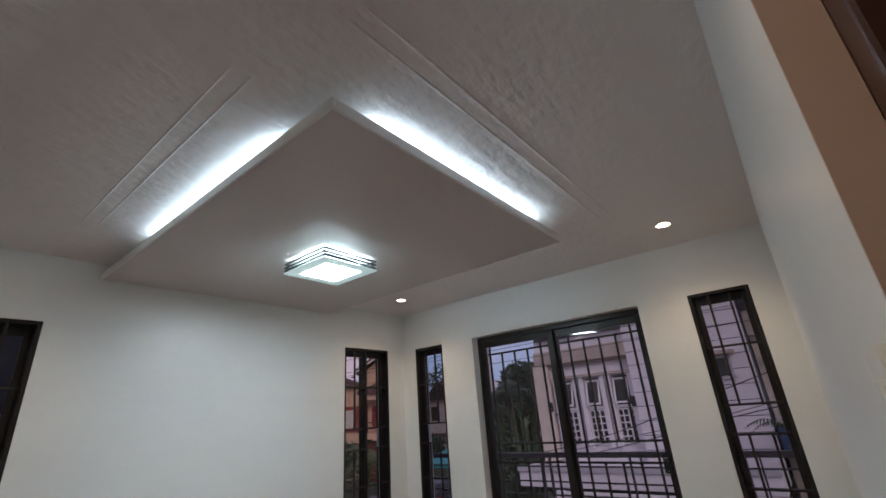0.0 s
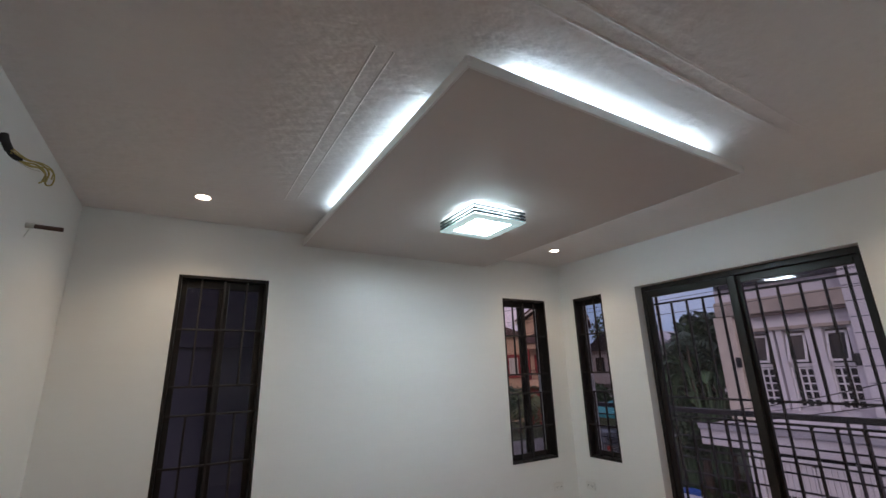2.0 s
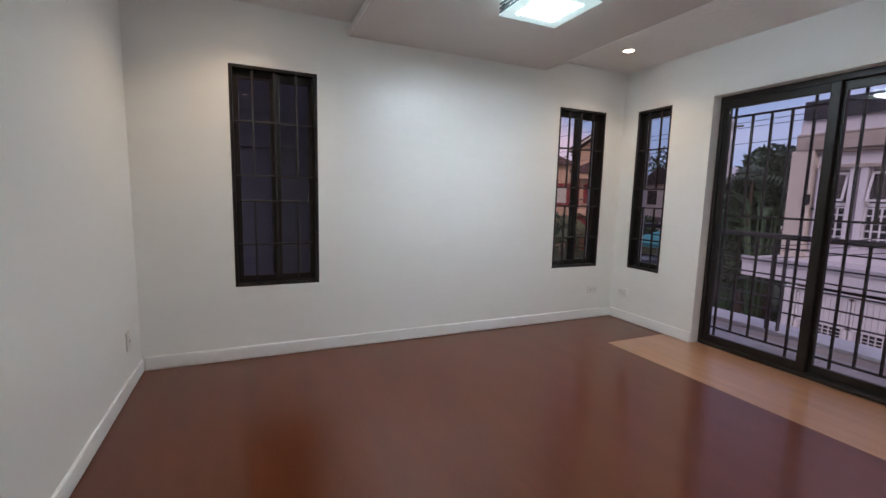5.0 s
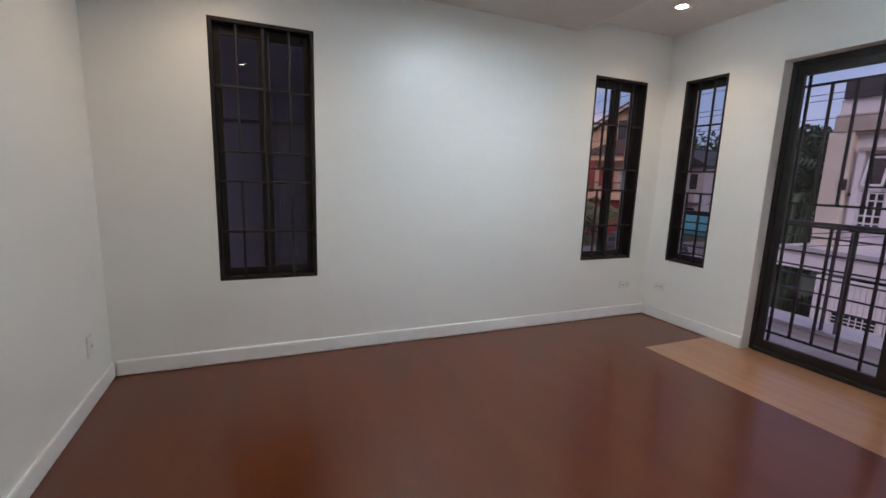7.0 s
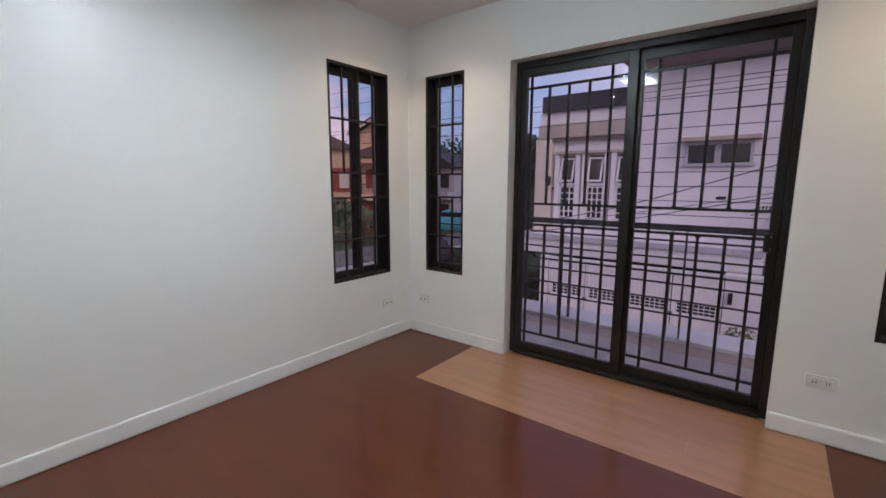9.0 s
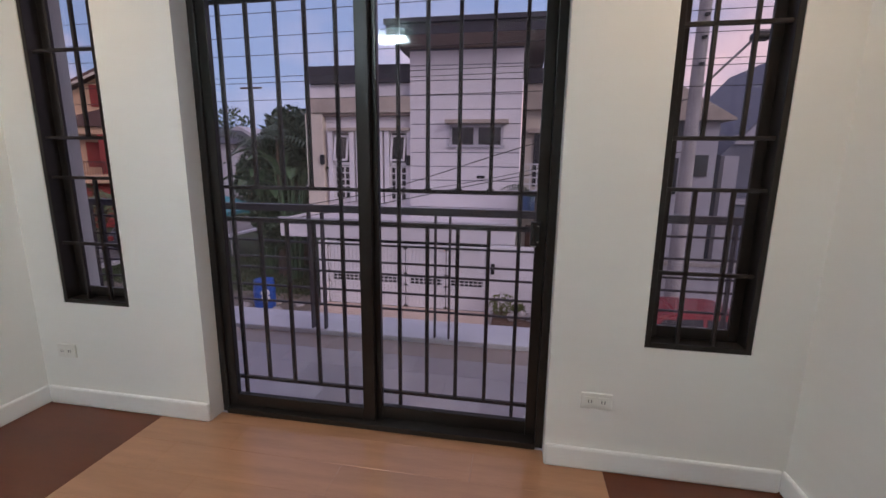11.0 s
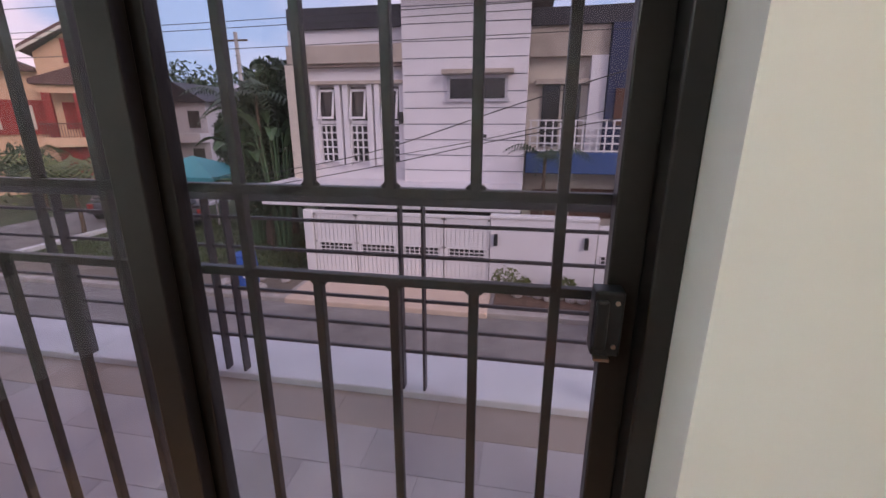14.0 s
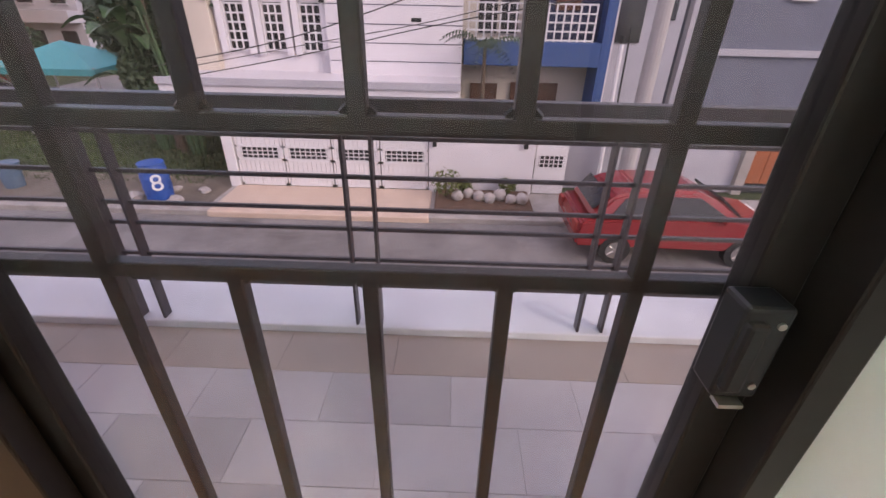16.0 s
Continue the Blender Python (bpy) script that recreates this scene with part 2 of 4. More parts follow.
def under(ob, parent):
    """Parts built in world coordinates, under a thing whose base lies elsewhere."""
    ob.matrix_parent_inverse = Matrix.Translation(parent.location).inverted()
    return ob


def wpart(name, bm, material, parent, label="", smooth=False):
    ob = part(name, bm, material, parent, label, smooth)
    base = Vector(parent.location)
    up = parent
    while up.parent:
        up = up.parent
        base = Vector(up.location)
    if parent.parent is None:
        ob.matrix_parent_inverse = Matrix.Translation(base).inverted()
    return ob


def structure(name, bm, material, label, category):
    return tagged(link(name, bm, material), label, category, kind="structure")


def curve_tube(name, pts, r, material, parent=None, cyclic=False):
    cu = bpy.data.curves.new(name, 'CURVE')
    cu.dimensions = '3D'
    cu.bevel_depth, cu.bevel_resolution, cu.resolution_u = r, 2, 6
    sp = cu.splines.new('BEZIER')
    sp.bezier_points.add(len(pts) - 1)
    for b, p in zip(sp.bezier_points, pts):
        b.co = p
        b.handle_left_type = b.handle_right_type = 'AUTO'
    sp.use_cyclic_u = cyclic
    cu.materials.append(material)
    tmp = new(name, cu)
    dg = bpy.context.evaluated_depsgraph_get()
    me = bpy.data.meshes.new_from_object(tmp.evaluated_get(dg))
    bpy.data.objects.remove(tmp)
    ob = new(name, me)
    ob.parent = parent
    return ob


def wall_with_holes(axis, a0, a1, t0, t1, z1, holes):
    """A wall along x or y, from a0 to a1, t0 to t1 thick, with openings (a, b, z0, z1)."""
    bm = bmesh.new()

    def put(u, v, za, zb):
        if axis == 'x':
            box(bm, u, v, t0, t1, za, zb)
        else:
            box(bm, t0, t1, u, v, za, zb)
    at = a0
    for a, b, za, zb in sorted(holes):
        put(at, a, 0, z1)
        if za > 0:
            put(a, b, 0, za)
        put(a, b, zb, z1)
        at = b
    put(at, a1, 0, z1)
    bmesh.ops.remove_doubles(bm, verts=bm.verts, dist=1e-5)
    return bm


# ---- the room ----
H = 2.557
XL, YC = -4.31, -3.52
WT = 0.2
W1 = (-3.705, -3.104, 0.555, 2.145)
W2 = (-0.825, -0.236, 0.56, 2.145)
W3 = (-0.572, -0.188, 0.565, 2.148)
W4 = (-3.335, -2.948, 0.566, 2.15)
DOOR = (-2.588, -0.965, 0.0, 2.15)
structure("wall_north", wall_with_holes('x', XL - WT, WT, 0, WT, H, [W1, W2]), M_WALL, "glossy off-white painted wall with two tall window openings", "wall")
structure("wall_east", wall_with_holes('y', YC - WT, 0, 0, WT, H, [W3, DOOR, W4]), M_WALL, "glossy off-white painted wall with balcony door opening", "wall")
structure("wall_south", wall_with_holes('x', XL, 0, YC - 0.15, YC, H, [(-4.12, -3.215, 0, 2.5)]), M_WALL, "glossy off-white painted wall with a doorway", "wall")
structure("wall_west", bx(XL - WT, XL, YC - 1.9, 0, 0, H), M_WALL, "off-white painted wall with bare wires", "wall")
bm = bmesh.new()
box(bm, XL - WT, WT, -5.6, WT, H, H + 0.15)
# shallow bead lines left in the ceiling plaster
for y in (-2.715, -2.785):
    cyl(bm, (-3.0, y, H + 0.0075), (-1.0, y - 0.01, H + 0.0075), 0.0105, seg=10)
for x in (-3.075, -3.145):
    cyl(bm, (x, -2.3, H + 0.0088), (x - 0.01, -0.7, H + 0.0088), 0.0105, seg=10)
structure("ceiling", bm, M_CEIL, "pale painted ceiling with rough orange-peel texture", "ceiling")
bm = bmesh.new()
box(bm, -3.0, -2.85, -5.4, YC - 0.15, 0, H)
box(bm, XL, -3.0, -5.6, -5.45, 0, H)
structure("wall_hall", bm, M_WALL, "plain off-white hallway wall behind the doorway", "wall")

# brown frame of the doorway
door_frame = empty("door_frame", (-3.6, YC, 0), "dark brown varnished wooden frame of the room doorway", "door frame", kind="structure")
wpart("jamb", bx(-3.26, -3.216, YC - 0.15, YC - 0.035, 0, 2.46, bev=0.004), M_BROWNF, door_frame)
wpart("jamb", bx(-4.119, -4.075, YC - 0.15, YC - 0.035, 0, 2.46, bev=0.004), M_BROWNF, door_frame)
# thin strip tinted for warm light falling from the hall
wpart("casing", bx(-3.2195, -3.2148, YC - 0.0345, YC + 0.002, 0, 2.46), M_WALLB, door_frame, "door casing strip with warm hall light in its colour")
wpart("head", bx(-4.075, -3.26, YC - 0.15, YC - 0.035, 2.42, 2.46, bev=0.004), M_BROWNF, door_frame)


def baseboard(name, x0, x1, y0, y1):
    structure(name, bx(x0, x1, y0, y1, 0, 0.1, bev=0.01), M_TRIM, "white painted baseboard along the wall", "baseboard")


baseboard("baseboard_north", XL + 0.016, -0.001, -0.016, -0.0005)
baseboard("baseboard_east_a", -0.016, -0.0005, DOOR[1], -0.017)
baseboard("baseboard_east_b", -0.016, -0.0005, YC + 0.017, DOOR[0])
baseboard("baseboard_west", XL + 0.0005, XL + 0.016, YC + 0.001, -0.017)
baseboard("baseboard_south", -3.214, -0.001, YC + 0.0005, YC + 0.016)

# dropped ceiling panel that butts against the north wall, with hidden light strips
PX0, PX1, PY0, PZ, PT = -2.875, -1.02, -2.475, 2.455, 2.498
panel = empty("dropped_ceiling_panel", (-1.95, -1.24, PZ), "pale rectangular floating ceiling panel with cove lighting", "ceiling panel", kind="structure")
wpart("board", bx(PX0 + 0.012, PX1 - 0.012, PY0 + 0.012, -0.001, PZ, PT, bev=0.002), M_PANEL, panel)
# edge strips in a whiter colour, painting in the bounce light they catch
for c in ((PX0, PX0 + 0.0115, PY0, -0.001), (PX1 - 0.0115, PX1, PY0, -0.001), (PX0 + 0.012, PX1 - 0.012, PY0, PY0 + 0.0115)):
    wpart("fascia", bx(*c, PZ - 0.001, PT + 0.002, bev=0.002), M_TRIM, panel, "panel edge whitened for the light it catches")
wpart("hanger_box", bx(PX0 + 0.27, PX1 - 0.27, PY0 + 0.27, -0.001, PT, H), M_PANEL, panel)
STRIPS = ((PX1 - 0.082, PX1 - 0.062, -2.06, -0.72), (PX0 + 0.062, PX0 + 0.082, -2.06, -0.72), (-2.63, -1.30, PY0 + 0.062, PY0 + 0.082))
for x0, x1, ya, yb in STRIPS:
    wpart("batten", bx(x0 - 0.004, x1 + 0.004, ya - 0.01, yb + 0.01, PT, PT + 0.012), M_PANEL, panel)
    tagged(link("led_strip", bx(x0, x1, ya, yb, PT + 0.0122, PT + 0.026), M_LED), "glowing cool-white light strip hidden on the panel edge", "light strip", "cove light strips")

# square glass ceiling lamp
LX, LY = -1.953, -1.253
lamp = empty("ceiling_lamp", (LX, LY, PZ), "square frosted glass ceiling lamp with dark metal frame bands", "ceiling lamp")


def lamp_box(h, za, zb, bev=0.0):
    return bx(LX - h, LX + h, LY - h, LY + h, PZ - za, PZ - zb, bev=bev)


def square_ring(h, w, za, zb, bev=0.001):
    bm = bmesh.new()
    for sx in (-1, 1):
        box(bm, LX + sx * (h - w / 2) - w / 2, LX + sx * (h - w / 2) + w / 2, LY - h, LY + h, PZ - za, PZ - zb, bev)
        box(bm, LX - h + w, LX + h - w, LY + sx * (h - w / 2) - w / 2, LY + sx * (h - w / 2) + w / 2, PZ - za, PZ - zb, bev)
    return bm


wpart("mount", lamp_box(0.105, 0.026, 0.0005), M_LAMPM, lamp)
wpart("light_box", lamp_box(0.131, 0.08, 0.0265, 0.006), M_LAMPS, lamp, "frosted glass sides")
wpart("diffuser", lamp_box(0.136, 0.09, 0.0802, 0.002), M_LAMPG, lamp, "bright frosted glass light box")
wpart("glass_plate", square_ring(0.21, 0.073, 0.088, 0.081), M_LAMPE, lamp, "pale green frosted glass plate")
for d in (0.068, 0.047, 0.023):
    wpart("frame_band", square_ring(0.21, 0.0125, d + 0.005, d - 0.005), M_LAMPM, lamp, "dark metal frame band")
for sx in (-1, 1):
    for sy in (-1, 1):
        wpart("frame_stud", cyl(bmesh.new(), (LX + sx * 0.19, LY + sy * 0.19, PZ - 0.081), (LX + sx * 0.19, LY + sy * 0.19, PZ - 0.015), 0.004, seg=8), M_LAMPM, lamp)

# downlights


def downlight(x, y):
    d = empty("downlight", (x, y, H), "small round recessed warm ceiling downlight", "downlight", "ceiling downlights")
    part("lens", cyl(bmesh.new(), (0, 0, -0.003), (0, 0, 0.004), 0.042, seg=24), M_DOWN, d, "glowing warm lens")
    bm = bmesh.new()
    bmesh.ops.create_circle(bm, segments=24, radius=0.042, matrix=Matrix.Translation((0, 0, -0.004)))
    e = bmesh.ops.extrude_edge_only(bm, edges=bm.edges[:])
    for v in [g for g in e["geom"] if isinstance(g, bmesh.types.BMVert)]:
        v.co.x, v.co.y, v.co.z = v.co.x * 1.25, v.co.y * 1.25, 0.0
    part("trim_ring", bm, M_PLASTIC, d, "white trim ring")
    ld = bpy.data.lights.new("downlight_bulb", 'SPOT')
    ld.energy, ld.color, ld.spot_size, ld.spot_blend, ld.shadow_soft_size = DOWN_W, (1.0, 0.78, 0.56), radians(130), 0.9, 0.04
    lo = new("downlight_bulb", ld)
    lo.location = (x, y, H - 0.012)


for x, y in ((-3.62, -0.515), (-0.54, -0.52), (-0.52, -3.0), (-3.62, -3.0)):
    downlight(x, y)


# ---- windows ----
def window(name, axis, w, nsash, bar_at, label):
    """axis: the wall runs along x or y. Frame, sashes, panes and an inside grille."""
    a0, a1, z0, z1 = w
    g = empty(name, (((a0 + a1) / 2, 0, z0) if axis == 'x' else (0, (a0 + a1) / 2, z0)), label, "window", kind="structure")

    def bb(u0, u1, d0, d1, za, zb, bev=0.0):
        return bx(u0, u1, d0, d1, za, zb, bev=bev) if axis == 'x' else bx(d0, d1, u0, u1, za, zb, bev=bev)
    F = 0.022
    frame_ob = None
    bm = bmesh.new()

    def addb(u0, u1, d0, d1, za, zb, bev=0.003):
        if axis == 'x':
            box(bm, u0, u1, d0, d1, za, zb, bev)
        else:
            box(bm, d0, d1, u0, u1, za, zb, bev)
    addb(a0, a0 + F, 0.003, 0.11, z0, z1)
    addb(a1 - F, a1, 0.003, 0.11, z0, z1)
    addb(a0 + F, a1 - F, 0.003, 0.11, z1 - F, z1)
    addb(a0 + F, a1 - F, 0.003, 0.11, z0, z0 + F)
    wpart("window_frame", bm, M_BLACK, g, "black aluminium frame")
    # sashes
    S = 0.038
    ia, ib, za, zb = a0 + F, a1 - F, z0 + F, z1 - F
    spans = [(ia, ib, 0.07)] if nsash == 1 else [(ia, (ia + ib) / 2 + 0.035, 0.06), ((ia + ib) / 2 - 0.035, ib, 0.082)]
    for u0, u1, d in spans:
        bm = bmesh.new()
        addb(u0, u0 + S, d, d + 0.018, za, zb)
        addb(u1 - S, u1, d, d + 0.018, za, zb)
        addb(u0 + S, u1 - S, d, d + 0.018, zb - 0.06, zb)
        addb(u0 + S, u1 - S, d, d + 0.018, za, za + 0.05)
        sash = wpart("sash", bm, M_BLACK, g, "black aluminium sliding sash")
        pane = part("pane", bb(u0 + S, u1 - S, d + 0.006, d + 0.012, za + 0.05, zb - 0.06), M_GLASS_T, sash, "tinted glass pane")
        pane.visible_shadow = False
    # grille on the room side
    r, d = 0.0075, 0.027
    RZ = (0.87, 1.19, 1.375, 1.76)
    for z in RZ:
        wpart("grille_rail", bb(a0 + F, a1 - F, d - r, d + r, z - r, z + r, 0.002), M_GRILLE, g)
    for k, u in enumerate(bar_at):
        segs = [(za, zb)] if (len(bar_at) == 3 and k == 1) else [(za, RZ[1]), (RZ[2], zb)]
        for s0, s1 in segs:
            wpart("grille_bar", bb(u - r, u + r, d - r, d + r, s0, s1, 0.002), M_GRILLE, g)
    return g


window("window_1", 'x', W1, 2, (-3.555, -3.405, -3.255), "tall black sliding window with black security grille")
window("window_2", 'x', W2, 2, (-0.68, -0.53, -0.385), "tall narrow black sliding window with black security grille")
window("window_3", 'y', W3, 1, (-0.445, -0.315), "tall narrow black window with black security grille")
window("window_4", 'y', W4, 1, (-3.205, -3.075), "tall narrow black window with black security grille beside balcony door")

# ---- sliding balcony door ----
door = empty("balcony_door", (0.1, -1.765, 0), "black aluminium two-leaf sliding glass balcony door", "door", kind="structure")
y0, y1, z1 = DOOR[0], DOOR[1], DOOR[3]
FX0, FX1 = 0.094, 0.175
wpart("jamb", bx(FX0, FX1, y0, y0 + 0.035, 0, z1, bev=0.003), M_BLACK, door)
wpart("jamb", bx(FX0, FX1, y1 - 0.035, y1, 0, z1, bev=0.003), M_BLACK, door)
wpart("head_track", bx(FX0, FX1, y0 + 0.035, y1 - 0.035, z1 - 0.045, z1, bev=0.003), M_BLACK, door)
wpart("sill_track", bx(FX0 - 0.02, FX1, y0 + 0.035, y1 - 0.035, 0.002, 0.03, bev=0.003), M_BLACK, door)


def leaf(ya, yb, x, S0, S1):
    bm = bmesh.new()
    box(bm, x, x + 0.032, ya, ya + S0, 0.03, z1 - 0.045, 0.003)
    box(bm, x, x + 0.032, yb - S1, yb, 0.03, z1 - 0.045, 0.003)
    box(bm, x, x + 0.032, ya + S0, yb - S1, z1 - 0.105, z1 - 0.045, 0.003)
    box(bm, x, x + 0.032, ya + S0, yb - S1, 0.03, 0.095, 0.003)
    lf = wpart("door_leaf", bm, M_BLACK, door, "black aluminium door leaf")
    p = part("pane", bx(x + 0.014, x + 0.02, ya + S0, yb - S1, 0.095, z1 - 0.105), M_GLASS, lf, "clear glass pane with faint lamp reflections")
    p.visible_shadow = False
    return lf


leaf_r = leaf(y0 + 0.035, -1.745, 0.142, 0.046, 0.066)
leaf_l = leaf(-1.786, y1 - 0.035, 0.107, 0.06, 0.045)
bm = bx(0.108, 0.143, -2.527, -2.486, 0.938, 1.038, bev=0.004)
box(bm, 0.1, 0.12, -2.506, -2.488, 0.95, 1.026, 0.004)
lock = part("latch", bm, M_LOCK, leaf_r, "black latch box")
for z in (0.955, 1.022):
    part("screw", cyl(bmesh.new(), (0.1055, -2.517, z), (0.109, -2.517, z), 0.0035, seg=10), M_CHROME, lock)
part("latch_tab", bx(0.099, 0.112, -2.512, -2.49, 0.934, 0.9385), M_CHROME, lock, "worn metal tab")

# ---- outside grille of the balcony door ----
grille = empty("door_grille", (0.203, -1.765, 0), "dark steel security grille outside the balcony door", "security grille")
GX, r = 0.203, 0.0085
RZ = (0.145, 0.997, 1.152, 1.985)
for ya, yb, ys in ((-2.575, -1.766, (-2.44, -2.306, -2.165, -2.023, -1.888)), (-1.766, -0.97, (-1.605, -1.46, -1.318, -1.175, -1.035))):
    for z in RZ:
        wpart("grille_rail", bx(GX - r, GX + r, ya, yb, z - r, z + r, bev=0.002), M_GRILLE, grille)
    for k, y in enumerate(ys):
        if k in (0, 4):
            segs = ((-0.006, 2.14),)
        else:
            segs = ((RZ[0], RZ[1]), (RZ[2], RZ[3]))
        for s0, s1 in segs:
            wpart("grille_bar", bx(GX - r, GX + r, y - r, y + r, s0, s1, bev=0.002), M_GRILLE, grille)
    # short weld fillets where the inner bars meet the rails
    for y in ys[1:4]:
        for z, dz in ((RZ[1], -1), (RZ[2], 1)):
            for sy in (-1, 1):
                wpart("weld", cyl(bmesh.new(), (GX, y + sy * r, z + dz * (r + 0.006)), (GX, y + sy * (r + 0.006), z + dz * r), 0.004, seg=6), M_GRILLE, grille)


# ---- sockets, switch, wires ----
def socket(at, axis, w, h, gang=2):
    s = empty("wall_socket", at, "white plastic double wall socket above the baseboard", "socket", "wall sockets")
    t = 0.009

    def bb(u0, u1, d0, d1, z0, z1, bev=0.0):
        if axis == 'y':
            return bx(-d1, -d0, u0, u1, z0, z1, bev=bev)
        if axis == 'w':
            return bx(d0, d1, u0, u1, z0, z1, bev=bev)
        if axis == 's':
            return bx(u0, u1, d0, d1, z0, z1, bev=bev)
        return bx(u0, u1, -d1, -d0, z0, z1, bev=bev)
    part("plate", bb(-w / 2, w / 2, 0.0, t, -h / 2, h / 2, 0.003), M_PLASTIC, s)
    for k in range(gang):
        c = (k - (gang - 1) / 2) * w * 0.42
        o = part("outlet", bb(c - w * 0.16, c + w * 0.16, t, t + 0.003, -h * 0.28, h * 0.28, 0.001), M_PLASTIC, s)
        for dy in (-0.006, 0.006):
            part("slot", bb(c + dy - 0.0015, c + dy + 0.0015, t + 0.002, t + 0.0036, -0.007, 0.007), M_CABLE, o)
    return s


socket((-0.275, 0, 0.305), 'x', 0.12, 0.075)
socket((0, -0.165, 0.305), 'y', 0.11, 0.072)
socket((0, -2.785, 0.318), 'y', 0.125, 0.07)
socket((XL, -0.32, 0.32), 'w', 0.075, 0.115, 1)
tagged(socket((-3.1, YC, 1.42), 's', 0.08, 0.12, 1), "white plastic switch plate beside the doorway", "switch")

wires = empty("bare_wires", (XL, -1.44, 2.29), "bare electrical wires hanging out of the wall", "wires")
for nm, pts, rr, m in (
        ("conduit", [(0, 0, 0.03), (0.03, 0.0, 0.02), (0.05, 0.01, -0.02), (0.08, 0.015, -0.04)], 0.010, M_CABLE),
        ("wire", [(0.04, 0, 0.0), (0.08, 0.03, -0.035), (0.115, 0.06, -0.03), (0.14, 0.08, -0.05), (0.135, 0.085, -0.085)], 0.0032, M_YELLOW),
        ("wire", [(0.05, 0, -0.01), (0.09, 0.02, -0.03), (0.12, 0.05, -0.025), (0.15, 0.07, -0.045), (0.15, 0.07, -0.09)], 0.0032, M_YELLOW),
        ("wire", [(0.07, 0.01, -0.04), (0.10, 0.03, -0.05), (0.13, 0.06, -0.045), (0.145, 0.08, -0.075), (0.13, 0.07, -0.1)], 0.0028, M_YELLOW),
        ("wire", [(0.05, 0.0, -0.02), (0.1, 0.05, -0.04), (0.15, 0.09, -0.03), (0.165, 0.1, -0.06), (0.15, 0.1, -0.095), (0.14, 0.09, -0.08)], 0.0028, M_YELLOW),
        ("wire", [(0.05, 0.0, 0.0), (0.09, 0.04, -0.02), (0.13, 0.08, -0.015), (0.155, 0.1, -0.03), (0.16, 0.09, -0.07)], 0.0026, M_YELLOW),
        ("tape", [(0.02, 0.0, 0.05), (0.03, 0.0, 0.02), (0.045, 0.005, -0.01)], 0.014, M_CABLE),
        ("wire", [(0.07, 0.01, -0.045), (0.11, 0.03, -0.06), (0.135, 0.05, -0.058)], 0.0022, M_PLASTIC)):
    curve_tube(nm, pts, rr, m, wires)
pipe = empty("pipe_stub", (XL, -0.92, 2.135), "brown insulated air-conditioner pipe stub in the wall", "pipe stub")
part("pipe", cyl(bmesh.new(), (0.03, 0, 0), (0.135, 0.0, -0.004), 0.0105), M_PIPE, pipe)
part("collar", cyl(bmesh.new(), (0, 0, 0.001), (0.032, 0, 0.0), 0.0125), M_CHROME, pipe, "metal pipe end")
curve_tube("string", [(0.02, 0, -0.005), (0.015, -0.01, -0.03), (0.006, -0.012, -0.06)], 0.0015, M_PLASTIC, pipe)

# ---- balcony ----
structure("balcony_slab", bx(0.2, 1.8, -6.5, 1.6, -0.35, -0.0925), M_CONC, "concrete balcony slab", "balcony")
structure("balcony_kerb", bx(1.36, 1.76, -6.5, 1.6, -0.105, -0.055, bev=0.008), M_KERB, "white painted low balcony kerb", "kerb")
structure("door_step", bx(0.2, 0.235, -6.5, 1.6, -0.105, -0.006), M_KERB, "pale threshold step under the balcony door", "step")
rail = empty("balcony_railing", (1.41, -2.4, -0.055), "dark steel balcony railing with horizontal bars", "railing")
wpart("top_rail", bx(1.385, 1.435, -6.4, 1.5, 0.90, 0.955, bev=0.004), M_RAIL, rail)
for z in (0.81, 0.655, 0.52, 0.428, 0.28, 0.148):
    wpart("rail_bar", bx(1.402, 1.418, -6.4, 1.5, z - 0.008, z + 0.008, bev=0.002), M_RAIL, rail)
for k in range(-3, 5):
    for dy in (-0.055, 0.055):
        y = -1.885 - 1.015 * k + dy
        if -6.4 < y < 1.5:
            wpart("post", bx(1.375, 1.425, y - 0.006, y + 0.006, -0.055, 0.90, bev=0.001), M_RAIL, rail, "flat steel bar post")

# ---- ground ----
GZ = -3.0
structure("ground", bx(-250, 300, -250, 300, GZ - 0.5, GZ - 0.02), M_GRASS, "grassy soil ground reaching the distance", "ground")
structure("road", bx(2.6, 8.5, -120, 120, GZ - 0.1, GZ), M_ASPHALT, "worn grey concrete street", "road")
structure("road_side", bx(8.73, 90, 14.46, 19.5, GZ - 0.1, GZ - 0.004), M_ASPHALT, "side street lined with houses", "road")
structure("kerb_far", bx(8.5, 8.72, -120, 120, GZ - 0.1, GZ + 0.12, bev=0.02), M_CONC, "weathered concrete kerb beside the street", "kerb")
structure("pavement_far", bx(8.72, 10.15, -14, 3.4, GZ - 0.1, GZ + 0.1), M_CONC, "concrete pavement before the gates", "pavement")
structure("driveway", bx(8.45, 10.14, -1.75, 3.25, GZ - 0.1, GZ + 0.13, bev=0.03), M_DRIVE, "peach coloured driveway apron before the gate", "driveway")
structure("verge", bx(8.72, 10.9, 3.43, 13.6, GZ - 0.1, GZ + 0.03, bev=0.02), M_SOILP, "trampled grey-brown soil verge of the vacant lot", "verge")
structure("kerb_side", bx(10.4, 40, 14.2, 14.45, GZ - 0.1, GZ + 0.13, bev=0.02), M_KERB, "pale painted kerb of the side street", "kerb")
bm = bmesh.new()
rng = random.Random(4)
